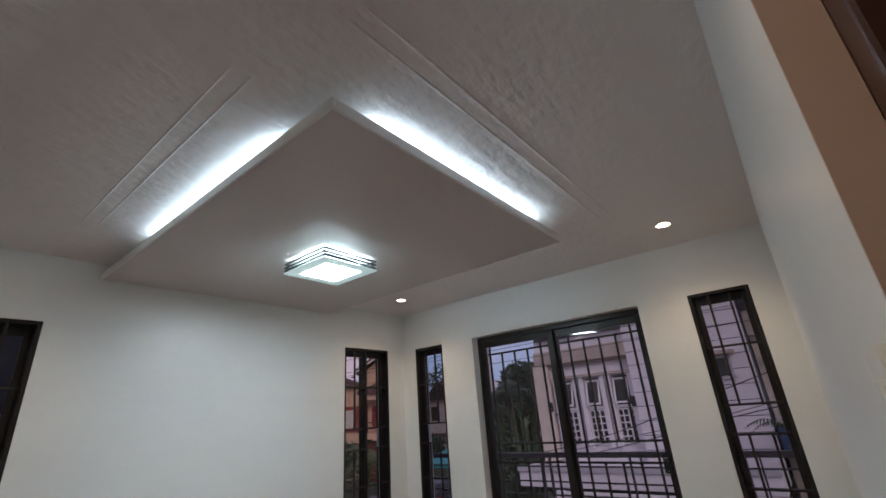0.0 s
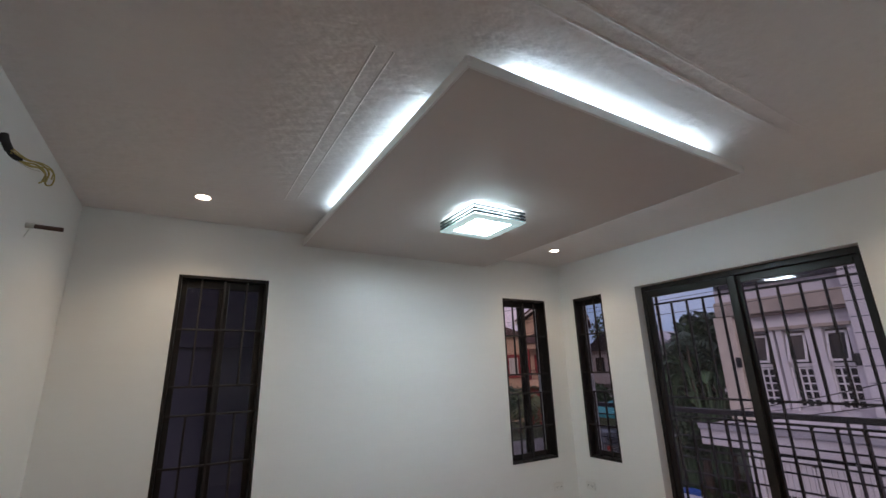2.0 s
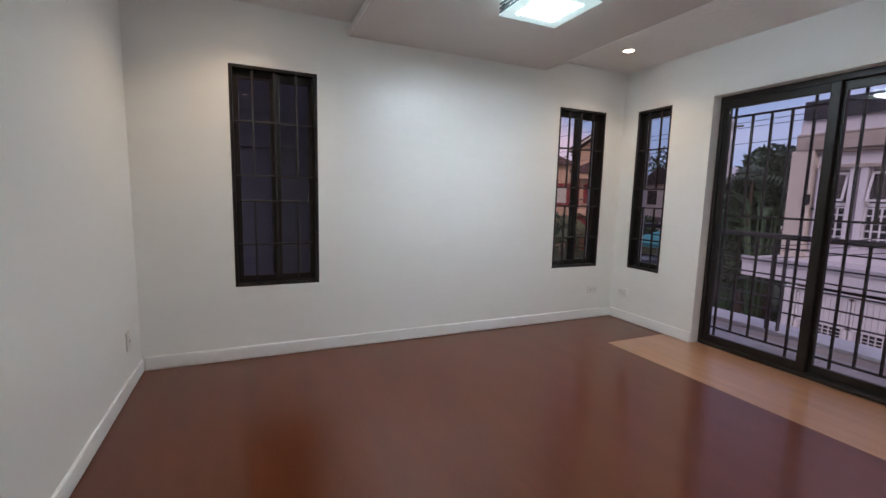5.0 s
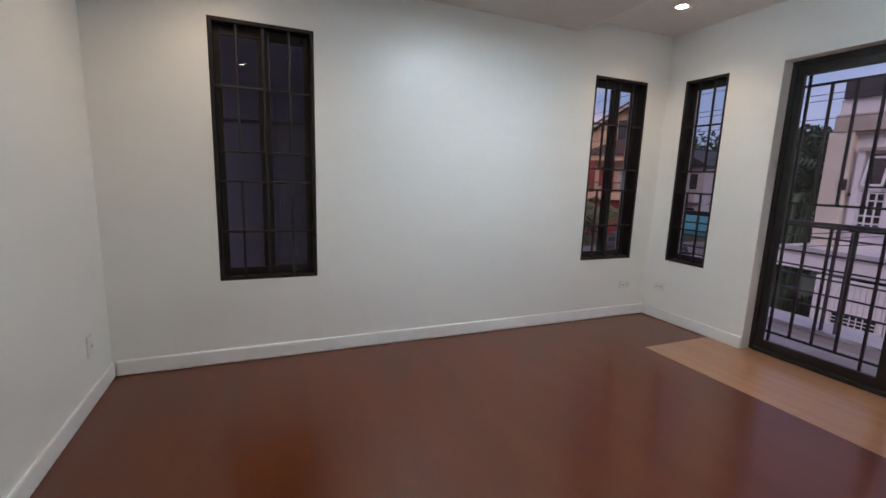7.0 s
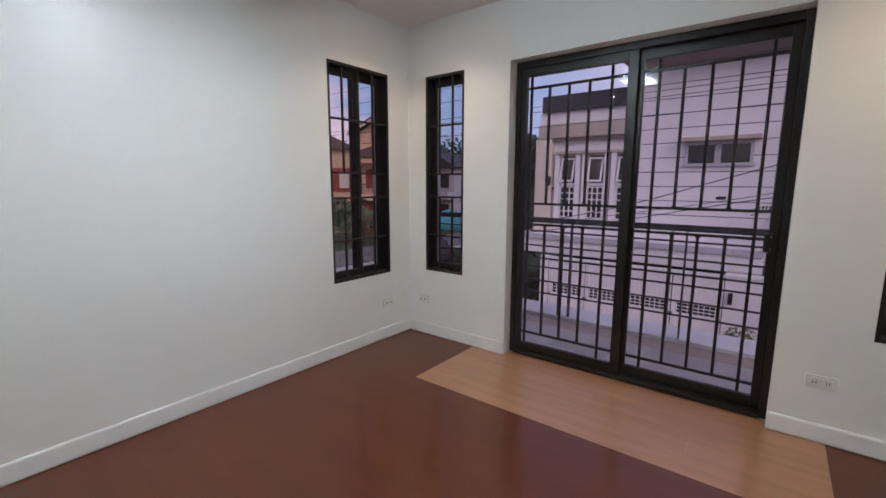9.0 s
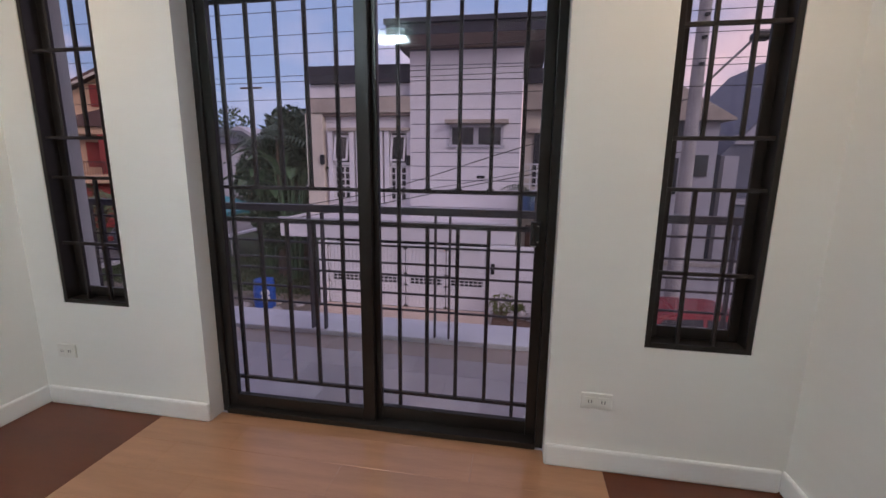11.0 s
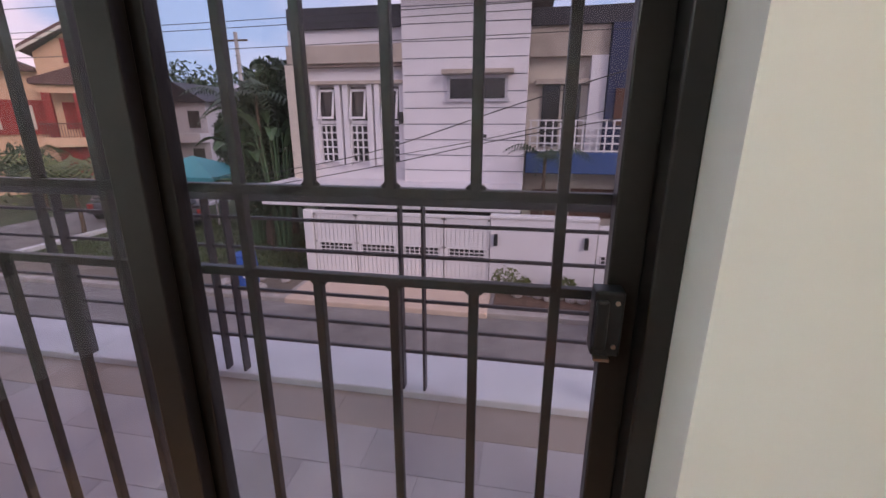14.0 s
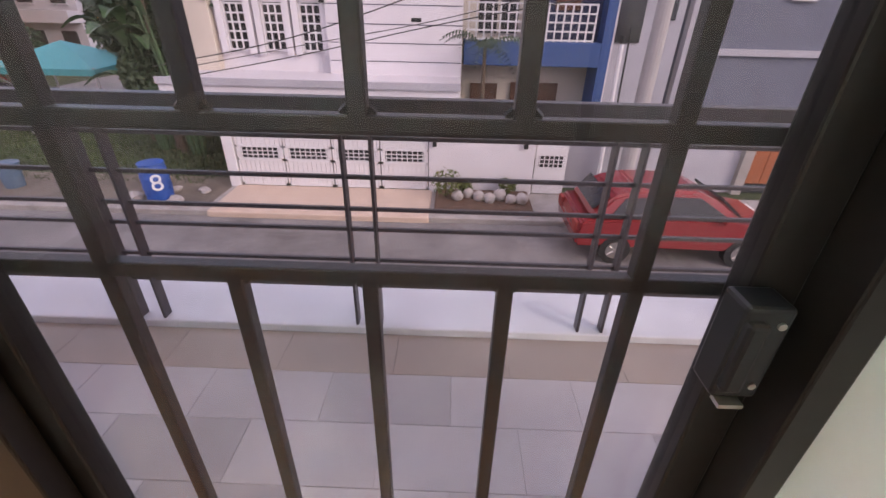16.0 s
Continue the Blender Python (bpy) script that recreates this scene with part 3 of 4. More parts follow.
for k in range(7000):
    x, y = rng.uniform(10.3, 16.5), rng.uniform(4.2, 14)
    h, a = rng.uniform(0.05, 0.16), rng.uniform(0, 6.28)
    dx, dy = math.cos(a) * 0.02, math.sin(a) * 0.02
    v = [bm.verts.new(p) for p in ((x - dx, y - dy, GZ - 0.02), (x + dx, y + dy, GZ - 0.02), (x + dy * 2, y - dx * 2, GZ + h))]
    bm.faces.new(v)
tagged(link("grass", bm, M_BLADE), "rough green grass in the vacant lot", "grass", kind="stuff")

# ---- white house across the street ----
HX = 12.5
house = empty("white_house", (HX, 1.3, GZ), "two-storey white house with grooved tower and dark roof", "house")
wpart("wall", bx(HX, HX + 8, 1.1, 4.72, -0.95, 3.878), M_WHITE, house)
wpart("corner_pier", bx(HX - 0.25, HX + 0.4, 4.16, 4.78, -0.95, 2.925, bev=0.02), M_CREAM, house, "cream corner pier")
wpart("garage_wall", bx(HX + 1.5, HX + 8, -2.38, 4.95, GZ, -0.95), M_GREYL, house)
wpart("parapet", bx(HX - 0.15, HX + 6, 1.1, 4.62, 3.88, 4.43), M_ROOFD, house, "dark parapet fascia")
wpart("ledge", bx(HX - 0.3, HX + 0.002, 1.1, 4.66, 2.93, 3.42, bev=0.015), M_BAND, house, "stained grey concrete band")
wpart("ledge_shadow_gap", bx(HX - 0.22, HX + 0.002, 1.1, 4.66, 2.84, 2.928), M_SOFFIT, house)
wpart("lintel", bx(HX - 0.28, HX + 0.002, 1.15, 4.0, 2.36, 2.46, bev=0.01), M_BAND, house, "concrete sunshade over the windows")
wpart("beam", bx(HX - 1.9, HX + 1.4, -2.38, 4.95, -0.98, -0.42, bev=0.02), M_WHITE, house, "white garage canopy beam")
wpart("canopy_edge", bx(HX - 1.98, HX - 1.9, -2.38, 4.95, -0.52, -0.36), M_GREYL, house)
# tower: boards between recessed grooves
wpart("tower_core", bx(HX - 0.27, HX + 5, -2.38, 1.1, -0.95, 4.82), M_DKGREY, house, "dark recessed joints between the boards")
zs = [-0.95 + 0.44 * k for k in range(14)]
for k, z in enumerate(zs):
    top = min(z + 0.415, 4.8)
    if top - z > 0.05:
        wpart("facade_board", bx(HX - 0.31, HX - 0.268, -2.4, 1.12, z, top, bev=0.004), M_WHITE, house)
RY0, RY1, RZ0 = -3.1, 1.62, 4.98
roof = wpart("roof", bx(HX - 1.2, HX + 6, RY0, RY1, RZ0, RZ0 + 0.42), M_ROOFD, house, "flat dark overhanging roof")
part("roof_cap", bx(HX - 1.26, HX + 6.06, RY0 - 0.06, RY1 + 0.06, RZ0 + 0.3, RZ0 + 0.45, bev=0.02), M_ROOFD, roof)
bm = bmesh.new()
v = [bm.verts.new(p) for p in ((HX - 1.17, RY0 + 0.03, RZ0 - 0.002), (HX - 1.17, RY1 - 0.03, RZ0 - 0.002), (HX + 5.97, RY1 - 0.03, RZ0 - 0.002), (HX + 5.97, RY0 + 0.03, RZ0 - 0.002),
                               (HX - 0.26, -2.37, 4.80), (HX - 0.26, 1.09, 4.80), (HX + 5, 1.09, 4.80), (HX + 5, -2.37, 4.80))]
for q in ((0, 1, 5, 4), (1, 2, 6, 5), (2, 3, 7, 6), (3, 0, 4, 7)):
    bm.faces.new([v[i] for i in q])
part("soffit", bm, M_SOFFIT, roof, "brown sloped soffit")


def casement(yc):
    w = wpart("window", bx(HX - 0.03, HX + 0.02, yc - 0.25, yc + 0.25, 0.12, 2.3), M_WINDARK, house, "narrow dark window")
    bm = bmesh.new()
    for a, b, c, d in ((-0.25, -0.19, 1.38, 2.22), (0.19, 0.25, 1.38, 2.22), (-0.25, 0.25, 2.16, 2.22), (-0.25, 0.25, 1.36, 1.42)):
        box(bm, HX - 0.09, HX - 0.06, yc + a, yc + b, c, d)
    bmesh.ops.rotate(bm, verts=bm.verts, cent=(HX - 0.05, yc, 2.22), matrix=Matrix.Rotation(radians(14), 3, 'Y'))
    part("sash", bm, M_GATE, w, "white open top-hung sash")
    part("transom", bx(HX - 0.07, HX - 0.031, yc - 0.25, yc + 0.25, 1.24, 1.34), M_GATE, w)
    bm = bmesh.new()
    for k in range(4):
        y = yc - 0.27 + 0.54 * k / 3
        box(bm, HX - 0.12, HX - 0.09, y - 0.02, y + 0.02, 0.1, 1.22)
    for k in range(6):
        z = 0.12 + 1.08 * k / 5
        box(bm, HX - 0.125, HX - 0.088, yc - 0.31, yc + 0.31, z - 0.02, z + 0.02)
    part("grille", bm, M_GATE, w, "white window grille")
    for s in (-1, 1):
        part("surround", bx(HX - 0.2, HX + 0.001, yc + s * 0.38 - 0.08, yc + s * 0.38 + 0.08, 0.0, 2.36), M_WHITE, w)


for yc in (3.56, 2.56, 1.57):
    casement(yc)
for yc in (4.2, 1.2):
    wpart("wall_lamp", bx(HX - 0.36, HX - 0.2, yc - 0.06, yc + 0.06, 1.25, 1.58, bev=0.03), M_LOCK, house, "black outdoor wall lamp")
tw = wpart("window", bx(HX - 0.34, HX - 0.30, -1.83, -0.22, 1.92, 2.45), M_WINDARK, house, "wide dark tower window")
for a, b in ((-1.87, -1.79), (-1.10, -0.94), (-0.26, -0.18)):
    part("mullion", bx(HX - 0.38, HX - 0.33, a, b, 1.9, 2.5), M_GREYL, tw)
part("sill", bx(HX - 0.42, HX - 0.30, -1.92, -0.13, 1.84, 1.92), M_GREYL, tw)
part("awning", bx(HX - 0.75, HX - 0.30, -2.02, -0.08, 2.55, 2.66, bev=0.01), M_BAND, tw, "flat concrete awning")

# white steel gate and front wall
GXX = 10.15
gate = empty("white_gate", (GXX, 0.95, GZ + 0.1), "white corrugated steel garage gate with grid openings", "gate")
for k in range(4):
    ya = 3.13 - 1.2 * k
    yb = ya - 1.17
    bm = bmesh.new()
    for a, b, c, d in ((ya, ya - 0.05, -2.86, -1.08), (yb + 0.05, yb, -2.86, -1.08), (ya, yb, -1.13, -1.08), (ya, yb, -2.86, -2.8), (ya, yb, -1.88, -1.83), (ya, yb, -2.22, -2.16)):
        box(bm, GXX - 0.03, GXX + 0.03, min(a, b), max(a, b), c, d)
    pn = wpart("gate_panel", bm, M_GATE, gate)
    n = 9
    for i in range(n):
        y = ya - 0.06 - (1.05 / n) * (i + 0.5)
        for c, d in ((-2.8, -2.22), (-1.83, -1.13)):
            part("slat", bx(GXX - 0.016, GXX + 0.01, y - 0.052, y + 0.052, c, d), M_GATE, pn)
    for c, d in ((-2.8, -2.22), (-1.83, -1.13)):
        part("sheet", bx(GXX + 0.011, GXX + 0.016, yb + 0.05, ya - 0.05, c, d), M_GATE, pn)
    # near-black sheet: the garage shade seen through the grid, done in colour
    part("gap_shade", bx(GXX + 0.035, GXX + 0.045, yb + 0.1, ya - 0.1, -2.16, -1.88), M_WINDARK, pn, "dark sheet painting the shade behind the grid")
    bm = bmesh.new()
    for i in range(8):
        y = ya - 0.13 - 0.91 * i / 7
        box(bm, GXX - 0.01, GXX + 0.01, y - 0.01, y + 0.01, -2.16, -1.88)
    for z in (-1.975, -2.07):
        box(bm, GXX - 0.012, GXX + 0.012, ya - 0.1, yb + 0.1, z - 0.009, z + 0.009)
    for y in ((ya - 0.075), (yb + 0.075)):
        box(bm, GXX - 0.012, GXX + 0.012, y - 0.03, y + 0.03, -2.16, -1.88)
    part("grid", bm, M_GATE, pn)
wpart("gate_post", bx(GXX - 0.08, GXX + 0.08, 3.16, 3.42, GZ, -0.98, bev=0.01), M_GATE, gate)
wpart("gate_head", bx(GXX - 0.06, GXX + 0.06, -1.64, 3.42, -1.06, -0.99), M_GATE, gate)
# dark backing sheet, the unlit garage painted instead of shaded
wpart("garage_shade_sheet", bx(GXX + 1.2, GXX + 1.25, -1.64, 3.4, GZ, -1.0), M_ROOFD, gate, "dark sheet standing in for the shaded garage")
fw = empty("front_wall", (GXX, -2.8, GZ), "white painted front boundary wall with lamps", "wall")
wpart("masonry", bx(GXX - 0.06, GXX + 0.14, -4.25, -1.66, GZ, -1.02), M_WHITE, fw)
wpart("coping", bx(GXX - 0.1, GXX + 0.18, -4.27, -1.64, -1.018, -0.94, bev=0.01), M_GATE, fw)
for y in (-1.8, -4.0):
    wpart("wall_lamp", bx(GXX - 0.16, GXX - 0.06, y - 0.05, y + 0.05, -1.72, -1.42, bev=0.02), M_LOCK, fw, "black outdoor wall lamp")
sg = empty("side_gate", (GXX, -4.7, GZ), "narrow white steel pedestrian gate with grid", "gate")
wpart("panel", bx(GXX - 0.02, GXX + 0.02, -5.05, -4.28, GZ + 0.12, -1.12, bev=0.005), M_GATE, sg)
# dark plate painting the shade behind the side gate's grid
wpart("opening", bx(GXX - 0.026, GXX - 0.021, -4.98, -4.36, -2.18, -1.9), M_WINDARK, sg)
bm = bmesh.new()
for i in range(6):
    y = -4.96 + 0.58 * i / 5
    box(bm, GXX - 0.04, GXX - 0.027, y - 0.012, y + 0.012, -2.18, -1.9)
for z in (-1.99, -2.09):
    box(bm, GXX - 0.04, GXX - 0.027, -4.98, -4.36, z - 0.01, z + 0.01)
wpart("grid", bm, M_GATE, sg)


# planting before the wall
def clump(bm, c, rad, n, size, rng, flat=0.7):
    for _ in range(n):
        d = Vector((rng.gauss(0, 1), rng.gauss(0, 1), rng.gauss(0, 1) * flat))
        p = Vector(c) + d.normalized() * rad * rng.uniform(0.25, 1.0) ** 0.6
        u = Vector((rng.gauss(0, 1), rng.gauss(0, 1), rng.gauss(0, 1))).normalized() * size * rng.uniform(0.6, 1.3)
        w = u.cross(Vector((rng.gauss(0, 1), rng.gauss(0, 1), rng.gauss(0, 1)))).normalized() * size * 0.35
        vs = [bm.verts.new(p + q) for q in (-u, w, u, -w)]
        bm.faces.new(vs)


rng = random.Random(11)
structure("soil_bed", bx(8.8, 10.05, -4.15, -1.85, GZ + 0.05, GZ + 0.22, bev=0.06), M_SOIL, "brown planting bed before the wall", "soil bed")
for k in range(7):
    y = -2.4 - 0.25 * k
    x = 9.35 + rng.uniform(-0.15, 0.2)
    s = rng.uniform(0.11, 0.17)
    bm = bmesh.new()
    bmesh.ops.create_icosphere(bm, subdivisions=2, radius=s)
    for v in bm.verts:
        v.co *= 1 + 0.3 * noise.noise(v.co * 9 + Vector((k * 5.1, 0, 0)))
    ob = link("garden_stone", bm, M_STONE, True)
    ob.location = (x, y, GZ + 0.22 + s * 0.6)
    tagged(ob, "pale rough stone edging the planting bed", "stone", "garden stones")
for x, y, rr in ((9.5, -2.1, 0.36), (9.7, -2.55, 0.2), (9.75, -3.6, 0.22)):
    sh = empty("shrub", (x, y, GZ + 0.2), "low yellow-green shrub in the planting bed", "shrub", "planting bed shrubs")
    part("stem", cyl(bmesh.new(), (0, 0, 0), (0, 0, rr), 0.02), M_BARK, sh)
    bm = bmesh.new()
    clump(bm, (0, 0, rr * 1.1), rr, 260, 0.06, rng)
    part("leaves", bm, M_LEAFY, sh)

# ---- blue house ----
BX = 12.9
bh = empty("blue_house", (BX, -4.4, GZ), "two-storey house with blue balcony and white grid railing", "house")
wpart("wall", bx(BX + 0.6, BX + 8, -6.3, -2.42, GZ, 3.7), M_CREAM, bh)
wpart("cornice", bx(BX + 0.3, BX + 0.599, -4.6, -2.42, 3.1, 3.9), M_BAND, bh)
wpart("parapet", bx(BX + 0.2, BX + 8, -6.3, -2.42, 3.9, 4.35), M_ROOFD, bh)
wpart("navy_panel", bx(BX + 0.1, BX + 0.599, -6.2, -4.62, 0.5, 3.89), M_NAVY, bh, "navy blue wall panel")
wpart("window", bx(BX + 0.05, BX + 0.1, -5.5, -4.85, 1.2, 2.2), M_BROWN, bh, "brown shuttered window")
w = wpart("window", bx(BX + 0.54, BX + 0.6, -3.95, -2.85, 0.6, 2.35), M_WINDARK, bh, "dark balcony window")
part("frame", bx(BX + 0.5, BX + 0.54, -3.44, -3.36, 0.6, 2.35), M_BAND, w)
part("lintel", bx(BX + 0.3, BX + 0.6, -4.15, -2.65, 2.36, 2.5), M_BAND, w)
wpart("column", bx(BX + 0.25, BX + 0.62, -4.6, -4.15, 0.45, 3.1), M_WHITE, bh, "white grooved column")
wpart("balcony_slab", bx(BX - 0.4, BX + 0.6, -6.1, -2.45, -0.15, 0.46, bev=0.02), M_BLUE, bh, "bright blue balcony edge")
wpart("side_wall", bx(BX - 0.4, BX + 0.6, -6.35, -6.1, GZ, 3.0), M_BLUE, bh, "blue side pier")
bm = bmesh.new()
for k in range(17):
    y = -5.85 + 3.3 * k / 16
    box(bm, BX - 0.38, BX - 0.34, y - 0.02, y + 0.02, 0.46, 1.34)
for k in range(5):
    z = 0.5 + 0.84 * k / 4
    box(bm, BX - 0.385, BX - 0.335, -5.87, -2.5, z - 0.02, z + 0.02)
wpart("balcony_railing", bm, M_GATE, bh, "white grid balcony railing")
wpart("lower_door", bx(BX + 0.52, BX + 0.6, -3.5, -2.7, -2.9, -0.75), M_BROWN, bh, "brown door")
wpart("lower_window", bx(BX + 0.52, BX + 0.6, -5.3, -3.9, -1.6, -0.7), M_BROWN, bh, "brown louvred window")
# balcony palm in front of the blue house


def palm(at, h, n, size, label, material, seed):
    rg = random.Random(seed)
    p = empty("palm", at, label, "palm tree")
    bm = bmesh.new()
    for k in range(6):
        cyl(bm, (0.03 * math.sin(k), 0, h * k / 6), (0.03 * math.sin(k + 1), 0, h * (k + 1) / 6), 0.09 - 0.008 * k, 0.082 - 0.008 * k, 9)
    part("trunk", bm, M_BARK, p)
    for k in range(n):
        a = 6.283 * k / n + rg.uniform(-0.2, 0.2)
        up = rg.uniform(0.3, 1.1)
        bm = bmesh.new()
        L = size * rg.uniform(0.8, 1.15)
        for s in range(14):
            f = (s + 1) / 14
            rr = L * f
            z = h + L * (up * f - 0.95 * f * f)
            c = Vector((math.cos(a) * rr, math.sin(a) * rr, z))
            side = Vector((-math.sin(a), math.cos(a), 0))
            fw_ = Vector((math.cos(a), math.sin(a), -0.3))
            ll = L * 0.30 * math.sin(math.pi * min(0.95, f * 0.85 + 0.1))
            for sd in (-1, 1):
                tip = c + side * sd * ll + fw_ * ll * 0.6 + Vector((0, 0, -ll * 0.35))
                vs = [bm.verts.new(q) for q in (c, c + fw_ * 0.05 * L, tip)]
                bm.faces.new(vs)
            vs = [bm.verts.new(q) for q in (c - side * 0.012, c + side * 0.012, c - fw_ * L * 0.09)]
            bm.faces.new(vs)
        part("frond", bm, material, p)
    return p


palm((11.4, -2.95, GZ), 3.4, 9, 1.2, "small slender palm before the blue house", M_LEAF, 3)


# ---- utility poles, wires ----
def pole(at, h, label, lamp_arm=False):
    p = empty("utility_pole", at, label, "utility pole", "street utility poles")
    part("shaft", cyl(bmesh.new(), (0, 0, 0), (0, 0, h), 0.19, 0.13, 16), M_POLE, p)
    part("crossarm", bx(-0.06, 0.06, -0.9, 0.9, h - 0.6, h - 0.48), M_BARK, p)
    for z in (h - 1.6, h - 2.1, h - 2.7):
        part("bracket", bx(-0.22, 0.22, -0.05, 0.05, z, z + 0.06), M_LOCK, p)
    if lamp_arm:
        part("lamp_arm", cyl(bmesh.new(), (0, -0.1, h - 3.2), (-0.5, -0.95, h - 2.2), 0.03), M_POLE, p)
        part("street_lamp_head", bx(-0.72, -0.38, -1.25, -0.85, h - 2.28, h - 2.1, bev=0.06), M_LOCK, p, "dark street lamp head")
    return p


pole((10.3, -6.6, GZ), 9.4, "concrete utility pole with street lamp arm", True)
pole((30.0, 18.3, GZ), 10.5, "distant concrete utility pole with crossarm")
pp = empty("service_pipe", (10.25, -5.95, GZ), "thin white service pipe with meter fittings", "pipe")
part("pipe", cyl(bmesh.new(), (0, 0, 0), (0, 0.1, 3.6), 0.045), M_GATE, pp)
part("conduit", cyl(bmesh.new(), (0.06, -0.1, 2.0), (0.06, -0.05, 3.9), 0.02), M_LOCK, pp)
part("cap", cyl(bmesh.new(), (0, 0.1, 3.6), (0, 0.1, 3.75), 0.06), M_LOCK, pp)


def line(pts, rr=0.012):
    ob = curve_tube("power_line", pts, rr, M_CABLE)
    tagged(ob, "dark overhead power line across the street", "power line", "power lines")


for z, sag, x in ((5.25, 0.5, 9.6), (4.72, 0.45, 9.8), (4.3, 0.4, 10.0), (3.72, 0.4, 10.0), (3.55, 0.45, 9.9), (3.1, 0.4, 10.0)):
    line([(x, -45, z + sag), (x, -6.6, z + 0.1), (x, 12, z - 0.12), (x, 32, z + 0.1), (x, 60, z + sag)], 0.009)
line([(10.3, -6.6, 3.0), (10.4, -2.2, 1.7), (10.6, 1.5, 0.55), (11.0, 5.2, -0.2)], 0.013)
line([(10.3, -6.6, 2.2), (10.4, -2.2, 1.05), (10.6, 1.5, 0.35), (11.0, 5.2, -0.35)], 0.009)
line([(10.3, -6.6, 1.7), (10.4, -2.2, 0.95), (10.6, 1.5, 0.15), (11.0, 5.2, -0.55)], 0.012)
sp = tagged(link("cable_splice", bx(10.3, 10.42, -1.47, -1.25, 0.92, 1.0, bev=0.02), M_LOCK), "black splice box on an overhead cable", "cable splice")

# ---- grey buildings and walls to the south ----
gw = empty("white_gabled_house", (14.0, -8.0, GZ), "pale gabled house behind the utility pole", "house")


def gable(bm, x0, x1, ya, yb, z0, ze, za, split=0.5):
    ym = ya + (yb - ya) * split
    f = [bm.verts.new((x, y, z)) for x in (x0, x1) for y, z in ((ya, z0), (yb, z0), (yb, ze), (ym, za), (ya, ze))]
    bm.faces.new(f[:5])
    bm.faces.new(f[5:])
    for i in range(5):
        j = (i + 1) % 5
        bm.faces.new((f[i], f[j], f[5 + j], f[5 + i]))
    return bm


wpart("wall", gable(bmesh.new(), 14.0, 22, -8.75, -6.45, GZ, 2.75, 3.6, 0.62), M_GREYL, gw)
bm = gable(bmesh.new(), 13.6, 22.3, -9.05, -6.2, 2.72, 2.78, 3.8, 0.62)
bmesh.ops.translate(bm, verts=bm.verts, vec=(0, 0, 0.06))
wpart("roof", bm, M_BAND, gw)
wpart("window", bx(13.94, 14.02, -8.5, -8.1, 1.0, 1.7), M_WINDARK, gw, "small dark window")
wpart("window", bx(13.94, 14.02, -7.9, -7.0, 2.3, 2.9), M_WINDARK, gw, "dark attic opening")
wpart("window", bx(13.94, 14.02, -7.6, -6.9, 0.4, 1.6), M_WINDARK, gw, "tall dark window")
wpart("pier", bx(13.6, 13.99, -6.75, -6.42, GZ, 2.6), M_WHITE, gw)
gg = empty("grey_house", (15, -12, GZ), "grey-blue rendered house with tall sloping gable", "house")
bm = bmesh.new()
prof = ((-9.3, GZ), (-9.3, 1.75), (-12.9, 5.9), (-20.0, 5.9), (-20.0, GZ))
fa = [bm.verts.new((15.0, y, z)) for y, z in prof]
fb = [bm.verts.new((24.0, y, z)) for y, z in prof]
bm.faces.new(fa)
bm.faces.new(fb[::-1])
for i in range(5):
    bm.faces.new((fa[i], fa[(i + 1) % 5], fb[(i + 1) % 5], fb[i]))
wpart("wall", bm, M_GREY, gg)
bm = bmesh.new()
up = [bm.verts.new((x, y, z)) for x in (14.96, 14.997) for y, z in ((-9.95, 2.41), (-12.95, 5.85), (-14.2, 5.3), (-14.2, 2.41))]
bm.faces.new(up[:4])
bm.faces.new(up[4:][::-1])
for i in range(4):
    bm.faces.new((up[i], up[(i + 1) % 4], up[4 + (i + 1) % 4], up[4 + i]))
wpart("gable_face", bm, M_GREYL, gg, "paler rendered gable face")
wpart("band", bx(14.9, 14.998, -20, -9.65, 2.1, 2.4), M_GREYL, gg, "pale moulding band")
wpart("band", bx(14.88, 14.998, -20, -9.8, 0.04, 0.24), M_GREYL, gg, "pale moulding band")
wpart("pier", bx(14.7, 14.998, -9.75, -9.3, GZ, 1.7), M_GREYL, gg)
for y, z in ((-12.4, 4.2), (-12.6, 1.95), (-15.0, 1.95)):
    ww = wpart("window", bx(14.93, 15.01, y - 0.25, y + 0.25, z - 0.28, z + 0.28), M_WINDARK, gg, "small dark window")
    bm = bmesh.new()
    for a, b, c, d in ((-0.36, 0.36, -0.37, -0.26), (-0.36, 0.36, 0.26, 0.37), (-0.36, -0.25, -0.26, 0.26), (0.25, 0.36, -0.26, 0.26)):
        box(bm, 14.88, 14.93, y + a, y + b, z + c, z + d)
    part("frame", bm, M_WHITE, ww, "white window surround")
bw = empty("boundary_wall", (11, -8.5, GZ), "rough grey concrete boundary wall with pier", "wall")
wpart("masonry", bx(10.9, 11.1, -9.7, -5.1, GZ, -1.4), M_GREYL, bw)
wpart("coping", bx(10.85, 11.15, -9.7, -5.1, -1.398, -1.3), M_CONC, bw)
wpart("pier", bx(10.75, 11.15, -9.95, -9.7, GZ, -1.0), M_CONC, bw)
og = empty("orange_gate", (11, -10.4, GZ), "rusty orange sheet-metal gate", "gate")
for k in range(2):
    wpart("gate_panel", bx(10.95, 11.05, -10.46 - 0.5 * k, -9.97 - 0.5 * k, GZ + 0.25, -1.25, bev=0.01), M_ORANGE, og)
wpart("gate_base", bx(10.94, 11.06, -10.96, -9.97, GZ, GZ + 0.24), M_WINDARK, og)
bw2 = empty("boundary_wall", (11, -16, GZ), "rough grey concrete boundary wall", "wall")
wpart("masonry", bx(10.9, 11.1, -24, -10.98, GZ, -1.4), M_GREYL, bw2)


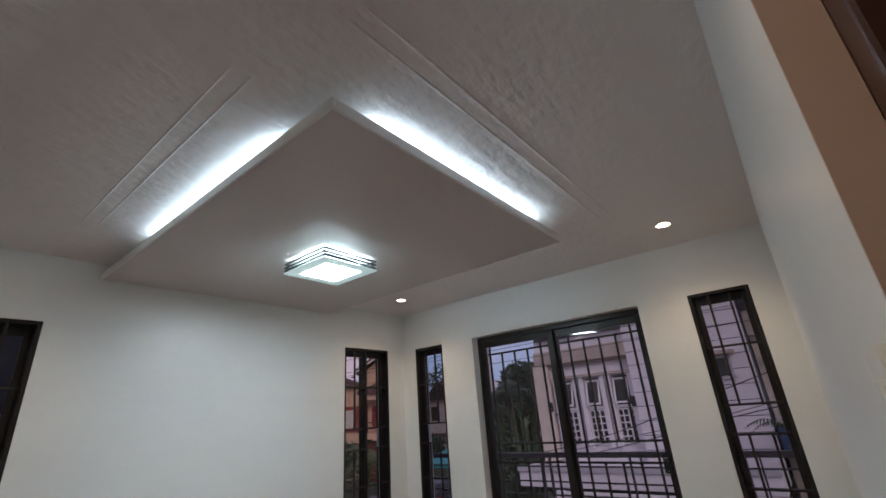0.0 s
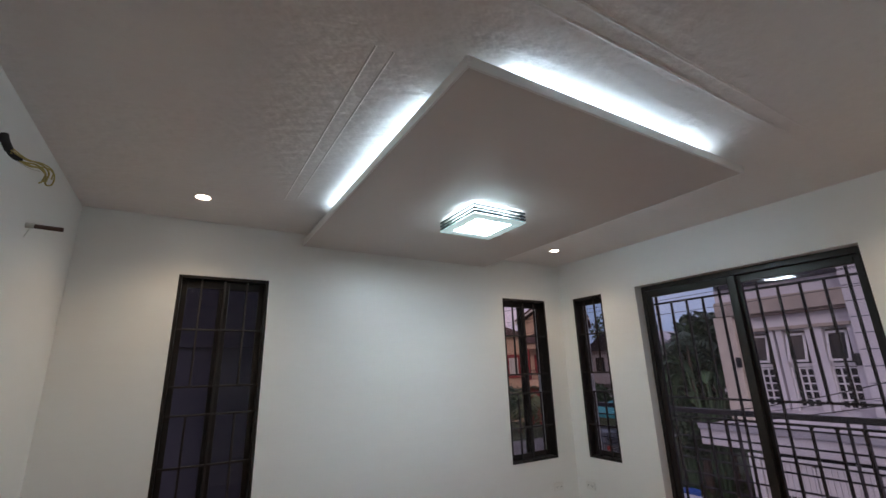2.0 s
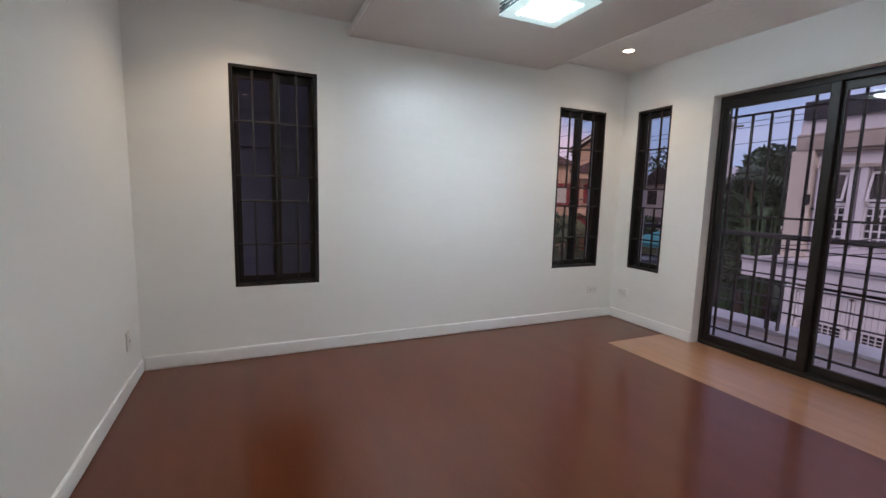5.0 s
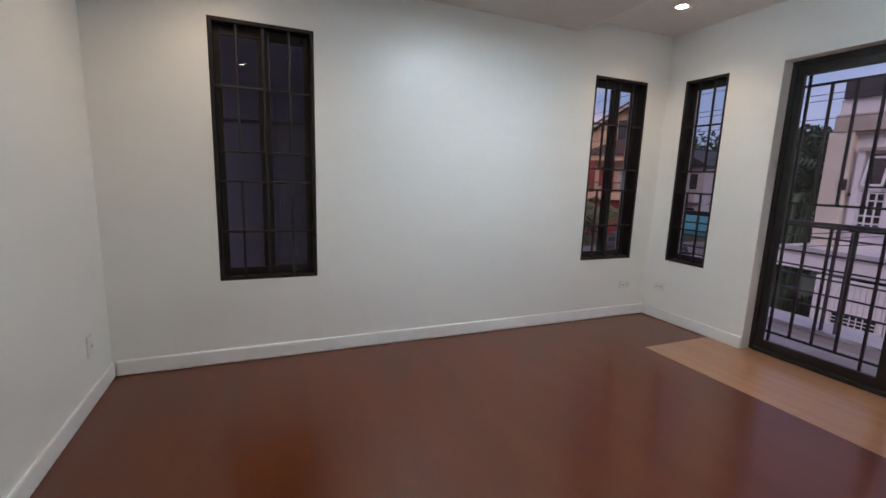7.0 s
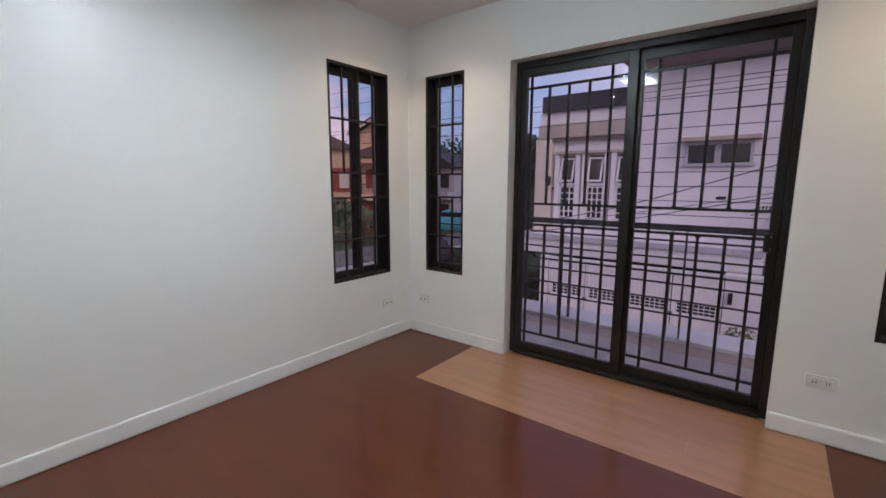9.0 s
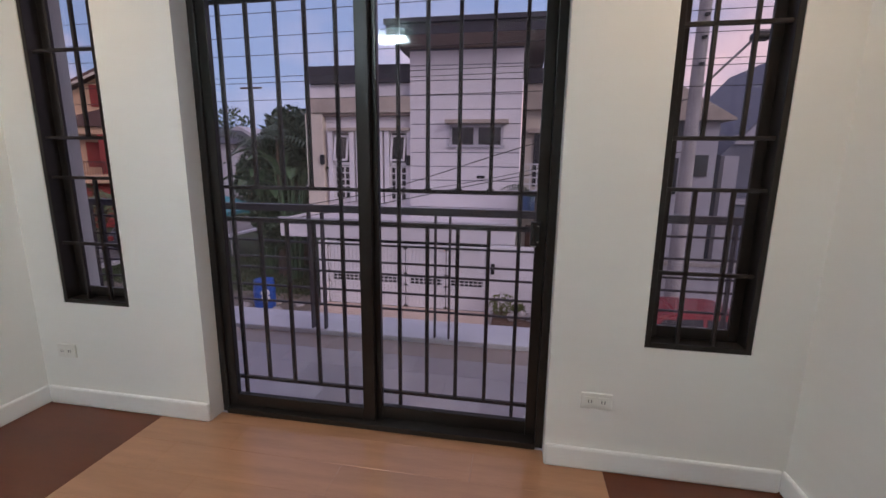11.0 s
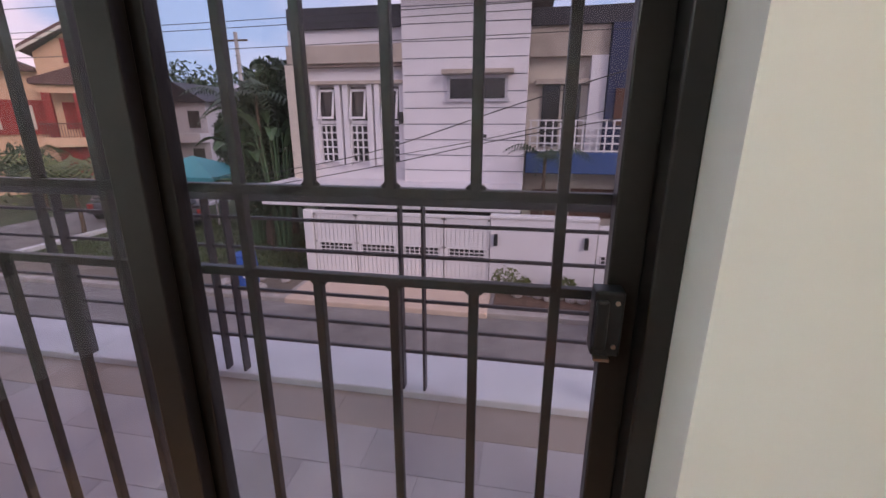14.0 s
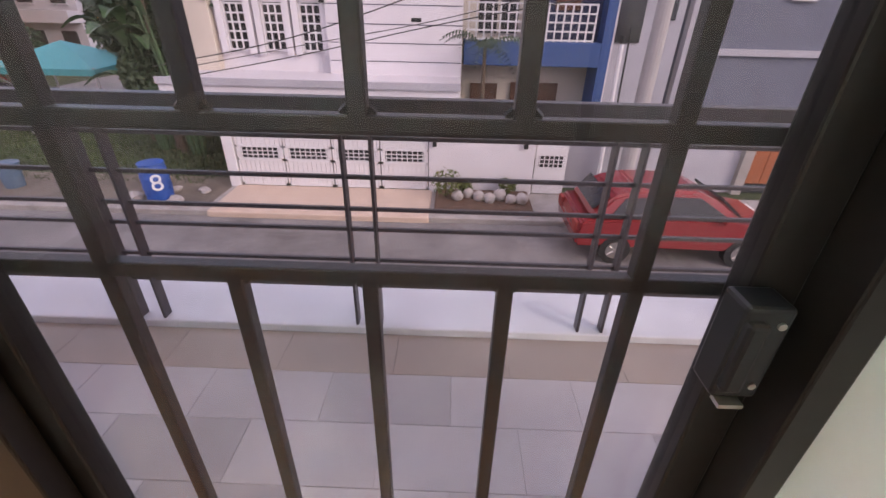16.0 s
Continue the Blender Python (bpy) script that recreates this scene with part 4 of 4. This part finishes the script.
# ---- vehicles ----
def car(name, at, yaw, paint, label):
    """A small hatchback or saloon, along its local x, wheels on z = 0."""
    c = empty(name, at, label, "car")
    c.rotation_euler = (0, 0, yaw)
    lower = ((-1.95, 0.35), (-1.98, 0.62), (-1.9, 0.86), (-0.6, 0.92), (0.85, 0.92), (1.85, 0.76), (1.98, 0.5), (1.92, 0.3))
    roofp = ((-1.75, 0.9), (-1.35, 1.3), (-0.9, 1.42), (0.15, 1.42), (0.55, 1.26), (1.0, 0.9))
    bm = bmesh.new()
    for prof, w0, w1 in ((lower, 0.79, 0.79), (roofp, 0.76, 0.6)):
        zlo, zhi = min(z for _, z in prof), max(z for _, z in prof)
        rows = []
        for s in (-1, 1):
            rows.append([bm.verts.new((x, s * (w0 + (w1 - w0) * (z - zlo) / (zhi - zlo)), z)) for x, z in prof])
        bm.faces.new(rows[0])
        bm.faces.new(rows[1][::-1])
        for i in range(len(prof)):
            j = (i + 1) % len(prof)
            bm.faces.new((rows[0][i], rows[0][j], rows[1][j], rows[1][i]))
    bmesh.ops.bevel(bm, geom=bm.edges[:], offset=0.05, segments=2, affect='EDGES')
    body = part("body", bm, paint, c, smooth=False)
    for s in (-1, 1):
        for xs in (((-1.4, 0.95), (-1.15, 1.28), (-0.42, 1.33), (-0.42, 0.95)), ((-0.34, 0.95), (-0.34, 1.33), (0.2, 1.32), (0.8, 0.95))):
            bm = bmesh.new()
            a = [bm.verts.new((x, s * (0.772 - 0.16 * (z - 0.9) / 0.52 + 0.004), z)) for x, z in xs]
            b = [bm.verts.new((x, s * (0.75 - 0.16 * (z - 0.9) / 0.52), z)) for x, z in xs]
            bm.faces.new(a)
            bm.faces.new(b[::-1])
            for i in range(4):
                bm.faces.new((a[i], a[(i + 1) % 4], b[(i + 1) % 4], b[i]))
            part("side_window", bm, M_WINDARK, c, "dark side window")
    bm = bmesh.new()
    for p, q in (((0.64, 1.25), (0.99, 0.96)), ((-1.68, 1.02), (-1.42, 1.29))):
        a = [bm.verts.new((p[0], -0.56, p[1])), bm.verts.new((p[0], 0.56, p[1])), bm.verts.new((q[0], 0.62, q[1])), bm.verts.new((q[0], -0.62, q[1]))]
        r0 = bmesh.ops.extrude_face_region(bm, geom=[bm.faces.new(a)])
        bmesh.ops.translate(bm, verts=[v for v in r0["geom"] if isinstance(v, bmesh.types.BMVert)], vec=(0.03 if p[0] > 0 else -0.03, 0, 0.03))
    part("windscreen", bm, M_WINDARK, c, "dark windscreen glass")
    for x in (-1.2, 1.15):
        for s in (-1, 1):
            tyre = cyl(bmesh.new(), (x, s * 0.62, 0.29), (x, s * 0.80, 0.29), 0.29, seg=24)
            w_ = part("wheel", tyre, M_TYRE, c, "black tyre")
            bm = cyl(bmesh.new(), (x, s * 0.79, 0.29), (x, s * 0.815, 0.29), 0.17, seg=20)
            for k in range(5):
                a = 6.283 * k / 5
                cyl(bm, (x, s * 0.82, 0.29), (x + 0.16 * math.cos(a), s * 0.822, 0.29 + 0.16 * math.sin(a)), 0.02, seg=6)
            part("rim", bm, M_CHROME, w_, "silver wheel rim")
    for s in (-1, 1):
        part("headlight", bx(1.88, 1.99, s * 0.55 - 0.15, s * 0.55 + 0.15, 0.56, 0.7, bev=0.02), M_PLASTIC, c)
        part("taillight", bx(-2.0, -1.93, s * 0.6 - 0.12, s * 0.6 + 0.12, 0.6, 0.82, bev=0.02), M_RED, c)
        part("mirror", bx(0.6, 0.74, s * 0.86 - 0.07, s * 0.86 + 0.07, 0.92, 1.04, bev=0.02), paint, c)
    return c


car("car", (7.75, -6.55, GZ), radians(-90), M_CARRED, "red hatchback parked at the far kerb")
car("car", (15.5, 12.8, GZ), radians(60), M_CARGREY, "grey car parked under the teal canopy")
car("car", (17.2, 16.5, GZ), radians(20), M_CARGREY, "dark grey car parked on the side street")

# ---- barrel ----
drum = empty("plastic_drum", (9.25, 4.76, GZ + 0.03), "blue plastic drum marked with a white 8", "drum")
bm = bmesh.new()
for z0, z1, r0, r1 in ((0, 0.06, 0.27, 0.29), (0.06, 0.3, 0.29, 0.30), (0.3, 0.34, 0.30, 0.315), (0.34, 0.6, 0.30, 0.30), (0.6, 0.64, 0.315, 0.30), (0.64, 0.84, 0.30, 0.28), (0.84, 0.9, 0.28, 0.26)):
    cyl(bm, (0, 0, z0), (0, 0, z1), r0, r1, 28)
part("body", bm, M_BARREL, drum)
part("rim", cyl(bmesh.new(), (0, 0, 0.9), (0, 0, 0.93), 0.285, 0.285, 28), M_BARREL, drum)
fc = bpy.data.curves.new("number", 'FONT')
fc.body, fc.size, fc.extrude, fc.align_x, fc.align_y = "8", 0.55, 0.004, 'CENTER', 'CENTER'
tmp = new("number", fc)
me = bpy.data.meshes.new_from_object(tmp.evaluated_get(bpy.context.evaluated_depsgraph_get()))
bpy.data.objects.remove(tmp)
me.materials.append(M_BWHITE)
ang = math.atan2(-2.25 - 4.76, -0.2 - 9.25)
num = new("number", me)
num.parent = drum
num.matrix_basis = Matrix.Translation((0.318 * math.cos(ang), 0.318 * math.sin(ang), 0.5)) @ Matrix.Rotation(ang + math.pi / 2, 4, 'Z') @ Matrix.Rotation(math.pi / 2, 4, 'X')
tagged(num, "white painted number 8")
rg = random.Random(8)
for k in range(7):
    bm = bmesh.new()
    s = rg.uniform(0.1, 0.22)
    bmesh.ops.create_icosphere(bm, subdivisions=2, radius=s)
    for v in bm.verts:
        v.co *= 1 + 0.4 * noise.noise(v.co * 7 + Vector((k * 3.3, 1, 0)))
        v.co.z *= 0.5
    ob = link("rubble", bm, M_STONE)
    ob.location = (rg.uniform(9.1, 9.9), rg.uniform(3.7, 6.4), GZ + 0.03 + s * 0.25)
    tagged(ob, "pale rubble lump lying in the grass", "rubble", "rubble lumps")


# ---- trees ----
def tree(at, h, crown, n, label, seed, leaf=0.16, flat=0.8):
    rg = random.Random(seed)
    t = empty("tree", at, label, "tree")
    bm = bmesh.new()
    cyl(bm, (0, 0, 0), (0.1, 0, h * 0.55), 0.16, 0.1, 10)
    cs = []
    for k in range(7):
        a = 6.283 * k / 7 + rg.uniform(-0.3, 0.3)
        c = Vector((math.cos(a) * crown * rg.uniform(0.25, 0.8), math.sin(a) * crown * rg.uniform(0.25, 0.8), h * rg.uniform(0.5, 0.95)))
        cs.append(c)
        cyl(bm, (0.1, 0, h * 0.5), c, 0.06, 0.02, 7)
    part("trunk", bm, M_BARK, t)
    bm = bmesh.new()
    for c in cs:
        clump(bm, c, crown * rg.uniform(0.4, 0.6), n // 7, leaf, rg, flat)
    part("crown", bm, M_LEAF, t)
    return t


palm((13.0, 6.3, GZ), 5.2, 11, 1.7, "palm with arching fronds beside the white house", M_LEAF, 21)
palm((14.2, 8.0, GZ), 5.0, 10, 1.6, "palm with arching fronds in the vacant lot", M_LEAF, 22)
tree((15.0, 6.5, GZ), 5.9, 1.9, 9000, "dense dark green tree in the vacant lot", 5, 0.2)
tree((13.4, 6.6, GZ), 2.9, 1.3, 5000, "dense dark green shrub tree by the house", 6, 0.13)
tree((14.6, 7.4, GZ), 4.4, 1.5, 6000, "dense dark green tree at the back of the lot", 12, 0.2)
tree((19.5, 10.8, GZ), 4.0, 1.8, 2200, "dark green tree behind the canopy", 7, 0.18)
tree((20.5, 18.5, GZ), 2.9, 1.8, 2000, "low green tree before the peach house", 9, 0.18)
tree((17.5, 22.0, GZ), 2.6, 1.8, 2000, "low green tree by the side street", 10, 0.18)
for k, (x, y, h, c) in enumerate(((46, 29, 7.0, 3.5), (50, 36, 7.5, 4), (52, 22, 7.5, 4), (60, 44, 11, 6), (44, 45, 9, 5), (62, 12, 11, 6), (58, 60, 11, 7))):
    tree((x, y, GZ), h, c, 2200, "distant dark tree above the roofs", 30 + k, 0.45)



def banana(at, n, length, height, label, seed):
    """A clump of upright stalks, each ending in one broad drooping leaf with a folded midrib."""
    rg = random.Random(seed)
    b = empty("banana_plant", at, label, "plant")
    for k in range(n):
        a = 6.283 * k / n + rg.uniform(-0.4, 0.4)
        d = Vector((math.cos(a), math.sin(a), 0))
        side = Vector((-d.y, d.x, 0))
        h = height * rg.uniform(0.45, 1.0)
        lean = rg.uniform(0.12, 0.5)
        foot, neck = d * 0.15, d * (0.15 + lean) + Vector((0, 0, h))
        part("stalk", cyl(bmesh.new(), foot, neck, 0.07, 0.03, 7), M_BROAD, b)
        L, W = length * rg.uniform(0.75, 1.15), 0.24 * rg.uniform(0.8, 1.2)
        up = rg.uniform(0.7, 1.2)
        bm = bmesh.new()
        rows = []
        for i in range(9):
            f = i / 8
            c = neck + d * (L * f * (0.55 + 0.25 * f)) + Vector((0, 0, L * (up * f - 0.85 * f * f)))
            w = W * (0.12 + math.sin(math.pi * min(0.97, 0.08 + 0.9 * f)))
            tear = rg.uniform(0.85, 1.1)
            rows.append([bm.verts.new(c + side * w * tear * q + Vector((0, 0, w * 0.35 * abs(q)))) for q in (-1, 0, 1)])
        for r0, r1 in zip(rows, rows[1:]):
            for q in (0, 1):
                bm.faces.new((r0[q], r0[q + 1], r1[q + 1], r1[q]))
        part("leaf", bm, M_BROAD, b)
    return b


banana((12.9, 5.75, GZ), 11, 1.7, 4.5, "tall banana plant with broad green leaves beside the house", 41)
banana((13.4, 7.1, GZ), 9, 1.6, 3.8, "banana plant with broad drooping leaves in the lot", 42)
palm((13.2, 14.6, GZ), 2.6, 16, 2.6, "bushy yellow-green palm beside the side street", M_LEAFY, 44)

# plastic bin on the verge
bin_ob = empty("plastic_bin", (9.8, 8.85, GZ + 0.03), "faded blue plastic bin on the soil verge", "bin")
part("body", cyl(bmesh.new(), (0, 0, 0), (0, 0, 0.58), 0.2, 0.26, 20), M_BINB, bin_ob)
part("rim", cyl(bmesh.new(), (0, 0, 0.581), (0, 0, 0.62), 0.28, 0.28, 20), M_BINB, bin_ob)

# ---- teal canopy ----
cn = empty("canopy_tent", (17, 12.4, GZ), "teal tarpaulin canopy on posts over parked cars", "canopy")
bm = bmesh.new()
p = [bm.verts.new(q) for q in ((15.6, 10.4, -0.95), (18.6, 10.6, -0.85), (18.6, 14.6, -0.85), (15.6, 14.4, -0.95), (17.1, 12.5, -0.15))]
for a, b in ((0, 1), (1, 2), (2, 3), (3, 0)):
    bm.faces.new((p[a], p[b], p[4]))
    q = [bm.verts.new(p[i].co + Vector((0, 0, -0.22))) for i in (a, b)]
    bm.faces.new((p[a], p[b], q[1], q[0]))
wpart("tarpaulin", bm, M_TEAL, cn)
for x, y in ((15.65, 10.45), (18.55, 10.65), (18.55, 14.55), (15.65, 14.35)):
    wpart("post", cyl(bmesh.new(), (x, y, GZ), (x, y, -0.9), 0.04), M_POLE, cn)

# ---- peach and red house ----
PX = 24.0
ph = empty("peach_house", (PX, 24.5, GZ), "peach two-storey house with red trim and brown gable roof", "house")
wpart("wall", gable(bmesh.new(), PX, PX + 10, 21.3, 29.2, GZ, 5.25, 7.15), M_PEACH, ph)
for sgn in (-1, 1):
    bm = bmesh.new()
    ya, yb = (25.25, 20.6) if sgn < 0 else (25.25, 29.9)
    zt, zb = 7.2, 5.2
    for x in (PX - 0.9, PX + 10.5):
        for y, z in ((ya, zt), (yb, zb), (yb, zb + 0.28), (ya, zt + 0.28)):
            bm.verts.new((x, y, z))
    bm.verts.ensure_lookup_table()
    vv = bm.verts
    for q in ((0, 1, 2, 3), (4, 5, 6, 7), (0, 1, 5, 4), (1, 2, 6, 5), (2, 3, 7, 6), (3, 0, 4, 7)):
        bm.faces.new([vv[i] for i in q])
    wpart("roof", bm, M_ROOFB, ph, "brown tiled roof slope")
for sgn in (-1, 1):
    bm = bmesh.new()
    ya, yb = (25.25, 20.5) if sgn < 0 else (25.25, 30.0)
    for x in (PX - 1.0, PX - 0.88):
        for y, z in ((ya, 7.1), (yb, 5.08), (yb, 5.24), (ya, 7.26)):
            bm.verts.new((x, y, z))
    bm.verts.ensure_lookup_table()
    vv = bm.verts
    for q in ((0, 1, 2, 3), (4, 5, 6, 7), (0, 1, 5, 4), (1, 2, 6, 5), (2, 3, 7, 6), (3, 0, 4, 7)):
        bm.faces.new([vv[i] for i in q])
    wpart("barge_board", bm, M_CREAM, ph, "cream barge board")
wpart("upper_window", bx(PX - 0.05, PX + 0.05, 24.6, 26.2, 4.75, 6.2, bev=0.02), M_WINDARK, ph, "dark arched upper window")
for ya, yb in ((23.7, 24.5), (26.3, 27.1)):
    wpart("shutter", bx(PX - 0.09, PX + 0.02, ya, yb, 4.75, 6.1), M_RED, ph, "red window shutter")
wpart("porch_roof", gable(bmesh.new(), PX - 1.9, PX - 0.01, 21.6, 29.4, 3.4, 3.65, 4.6), M_ROOFB, ph, "brown porch roof")
wpart("porch_beam", bx(PX - 1.6, PX - 1.3, 22.2, 29.0, 2.95, 3.39), M_PEACH, ph)
for y in (22.6, 24.3, 26.3, 28.5):
    wpart("porch_column", bx(PX - 1.65, PX - 1.2, y - 0.3, y + 0.3, 0.45, 2.95), M_RED, ph, "red brick porch column")
wpart("balcony_floor", bx(PX - 2.0, PX - 0.01, 21.5, 29.3, -0.1, 0.45, bev=0.03), M_PEACH, ph)
wpart("porch_door", bx(PX - 0.06, PX + 0.02, 24.8, 25.8, 0.45, 2.6), M_CREAM, ph, "pale porch door")
for y in (23.4, 27.4):
    wpart("porch_window", bx(PX - 0.06, PX + 0.02, y - 0.55, y + 0.55, 0.9, 2.5), M_RED, ph, "red framed porch window")
bm = bmesh.new()
for k in range(40):
    y = 21.6 + 7.6 * k / 39
    box(bm, PX - 1.95, PX - 1.91, y - 0.02, y + 0.02, 0.45, 1.2)
box(bm, PX - 1.97, PX - 1.89, 21.5, 29.3, 1.2, 1.27)
wpart("balustrade", bm, M_ROOFB, ph, "dark porch balustrade")
wpart("ground_arch", bx(PX - 1.2, PX - 0.9, 22.4, 28.6, GZ, -0.1), M_RED, ph, "red brick ground storey")
wpart("wing", bx(PX + 0.5, PX + 8, 29.25, 38.0, GZ, 4.2), M_PEACH, ph, "peach side wing")
wpart("wing_roof", gable(bmesh.new(), PX - 0.3, PX + 8.5, 29.3, 38.6, 4.2, 4.35, 5.8), M_ROOFB, ph, "brown wing roof")
wpart("wing_band", bx(PX + 0.3, PX + 0.499, 29.3, 38.0, 0.6, 2.6), M_RED, ph, "red brick wing storey")
for y in (30.8, 33.2, 35.6):
    wpart("wing_window", bx(PX + 0.22, PX + 0.3, y - 0.6, y + 0.6, 0.9, 2.3), M_CREAM, ph, "pale wing window")
wpart("side_chimney", bx(PX + 0.3, PX + 0.9, 21.0, 21.3, GZ, 4.4), M_CREAM, ph)
ph.location = (PX, 23.8, GZ)
ph.rotation_euler, ph.scale = (0, 0, radians(40)), (1, 0.66, 1)

# ---- farther houses ----


def plain_house(at, w, d, ze, za, wall, roofm, label, seed):
    x, y = at
    h = empty("house", (x, y, GZ), label, "house", "distant houses")
    wpart("wall", gable(bmesh.new(), x, x + d, y - w / 2, y + w / 2, GZ, ze, za), wall, h)
    bm = gable(bmesh.new(), x - 0.5, x + d + 0.5, y - w / 2 - 0.5, y + w / 2 + 0.5, ze - 0.1, ze - 0.02, za + 0.25)
    wpart("roof", bm, roofm, h)
    n = max(2, int(w / 2.2))
    for k in range(n):
        yy = y - w / 2 + w * (k + 0.5) / n
        wd = wpart("window", bx(x - 0.05, x + 0.05, yy - 0.5, yy + 0.5, 0.9, 2.2), M_WINDARK, h)
        part("sill", bx(x - 0.12, x, yy - 0.6, yy + 0.6, 0.8, 0.9), M_GREYL, wd)
        wpart("window", bx(x - 0.05, x + 0.05, yy - 0.5, yy + 0.5, -2.0, -0.7), M_WINDARK, h)
    wpart("balcony", bx(x - 1.0, x - 0.001, y - w / 2, y + w / 2, -0.2, 0.5), wall, h)


plain_house((31, 24.6), 4.4, 9, 2.9, 4.1, M_GREYL, M_ROOFD, "grey two-storey house down the side street", 1)
plain_house((38, 25.0), 5.5, 9, 3.3, 4.6, M_WHITE, M_GREYL, "white house with pale roof down the side street", 2)
plain_house((52, 30.0), 8.0, 9, 3.5, 5.5, M_WHITE, M_ROOFD, "far white house down the side street", 3)
plain_house((30, 40.0), 8.0, 9, 3.5, 5.5, M_PEACH, M_ROOFB, "peach house farther up the street", 4)
plain_house((22, -20.0), 9.0, 9, 3.0, 4.6, M_GREYL, M_ROOFB, "pale house farther down the street", 5)

# neighbour building close beside the side windows
nb = empty("neighbour_house", (-3, 1.5, GZ), "plain lilac-grey rendered neighbouring house wall", "house")
# main wall and its ledge coloured dark to paint the narrow gap's shade
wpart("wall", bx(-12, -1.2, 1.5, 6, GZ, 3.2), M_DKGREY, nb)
wpart("lower_wall", bx(-1.2, 0.32, 1.5, 5.8, GZ, 2.05), M_LILAC, nb)
# eave brought forward to cut the sky light reaching the wall
wpart("eave", bx(-12, -1.1, 1.0, 6.2, 3.2, 3.4), M_ROOFD, nb)
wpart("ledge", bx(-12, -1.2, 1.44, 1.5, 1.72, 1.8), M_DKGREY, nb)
# added overhang, out of view, keeps sky light out of the gap
structure("eave_north_blocker", bx(-9, -1.1, 0.2, 0.95, H + 0.15, H + 0.3), M_ROOFD, "unseen dark eave added to block sky over the side gap", "eave")
# own building's face above and below the windows
structure("own_facade", bx(XL - WT, 0.2, 0.0, 0.2, GZ, -0.001), M_LILAC, "outer wall of the house below the room", "wall")
structure("own_facade_front", bx(0.0, 0.2, -6.5, 0.0, GZ, -0.001), M_LILAC, "front wall of the house below the room", "wall")
structure("eave_overhang", bx(0.2, 1.0, -6.5, 1.2, H + 0.15, H + 0.3), M_ROOFD, "dark eave over the balcony", "eave")

# ---- floors, pieces last ----
floor = structure("floor", bx(XL - WT, 0.2, -5.6, 0.0, -0.2, -0.014), M_BROWNF, "glossy dark red-brown wooden floor with light strip", "floor")
PIECE = {}


def piece(name, w, l, t, material, parent, x, y, z, bev=0.0015):
    key = (name, round(w, 4), round(l, 4), material.name)
    if key not in PIECE:
        bm = bmesh.new()
        g = bmesh.ops.create_cube(bm, size=1, matrix=Matrix.Diagonal((w, l, t, 1)))
        top = [f for f in bm.faces if f.normal.z > 0.9]
        if bev:
            bmesh.ops.bevel(bm, geom=list(top[0].edges), offset=bev, segments=1, affect='EDGES')
        me_ = bpy.data.meshes.new(name)
        bm.to_mesh(me_)
        bm.free()
        me_.materials.append(material)
        PIECE[key] = me_
    ob = new(name, PIECE[key])
    ob.parent = parent
    ob.location = (x, y, z - t / 2)
    return ob


LFX, LFY0, LFY1 = -0.715, -2.832, -0.694
# light strip before the balcony door
PW = 0.715 / 4
for i in range(4):
    x = LFX + PW * (i + 0.5)
    cuts = [LFY0, LFY0 + (0.55 if i % 2 else 1.1), LFY0 + (1.65 if i % 2 else 1.9), LFY1]
    for a, b in zip(cuts, cuts[1:]):
        piece("floor_board", PW - 0.0006, b - a - 0.0006, 0.014, M_LIGHTW, floor, x, (a + b) / 2, 0, 0.0006)
piece("floor_board", 0.08, DOOR[1] - DOOR[0], 0.014, M_LIGHTW, floor, 0.04, (DOOR[0] + DOOR[1]) / 2, 0, 0.0006)
# dark boards round it


def board_run(x0, x1, ya, yb, n):
    w = (x1 - x0) / n
    for i in range(n):
        piece("floor_board", w, yb - ya, 0.014, M_DARKW, floor, x0 + w * (i + 0.5), (ya + yb) / 2, 0, 0.0)


board_run(XL, LFX, YC, 0.0, 20)
board_run(LFX, 0.0, YC, LFY0, 4)
board_run(LFX, 0.0, LFY1, 0.0, 4)
piece("floor_board", 1.4, 1.9, 0.014, M_DARKW, floor, -3.65, YC - 0.95, 0, 0.001)

# balcony tiles
slab = bpy.data.objects["balcony_slab"]
TW, TL = 0.243, 0.486
for i in range(5):
    x = 1.355 - TW * (i + 0.5)
    if x - TW / 2 < 0.236:
        w = x + TW / 2 - 0.237
        x = 0.237 + w / 2
    else:
        w = TW
    y = -6.4 + (TL / 2 if i % 2 else 0)
    while y + TL < 1.55:
        piece("tile", w - 0.002, TL - 0.0014, 0.016, M_TILEB if i == 0 else M_TILE, slab, x, y + TL / 2, -0.09)
        y += TL
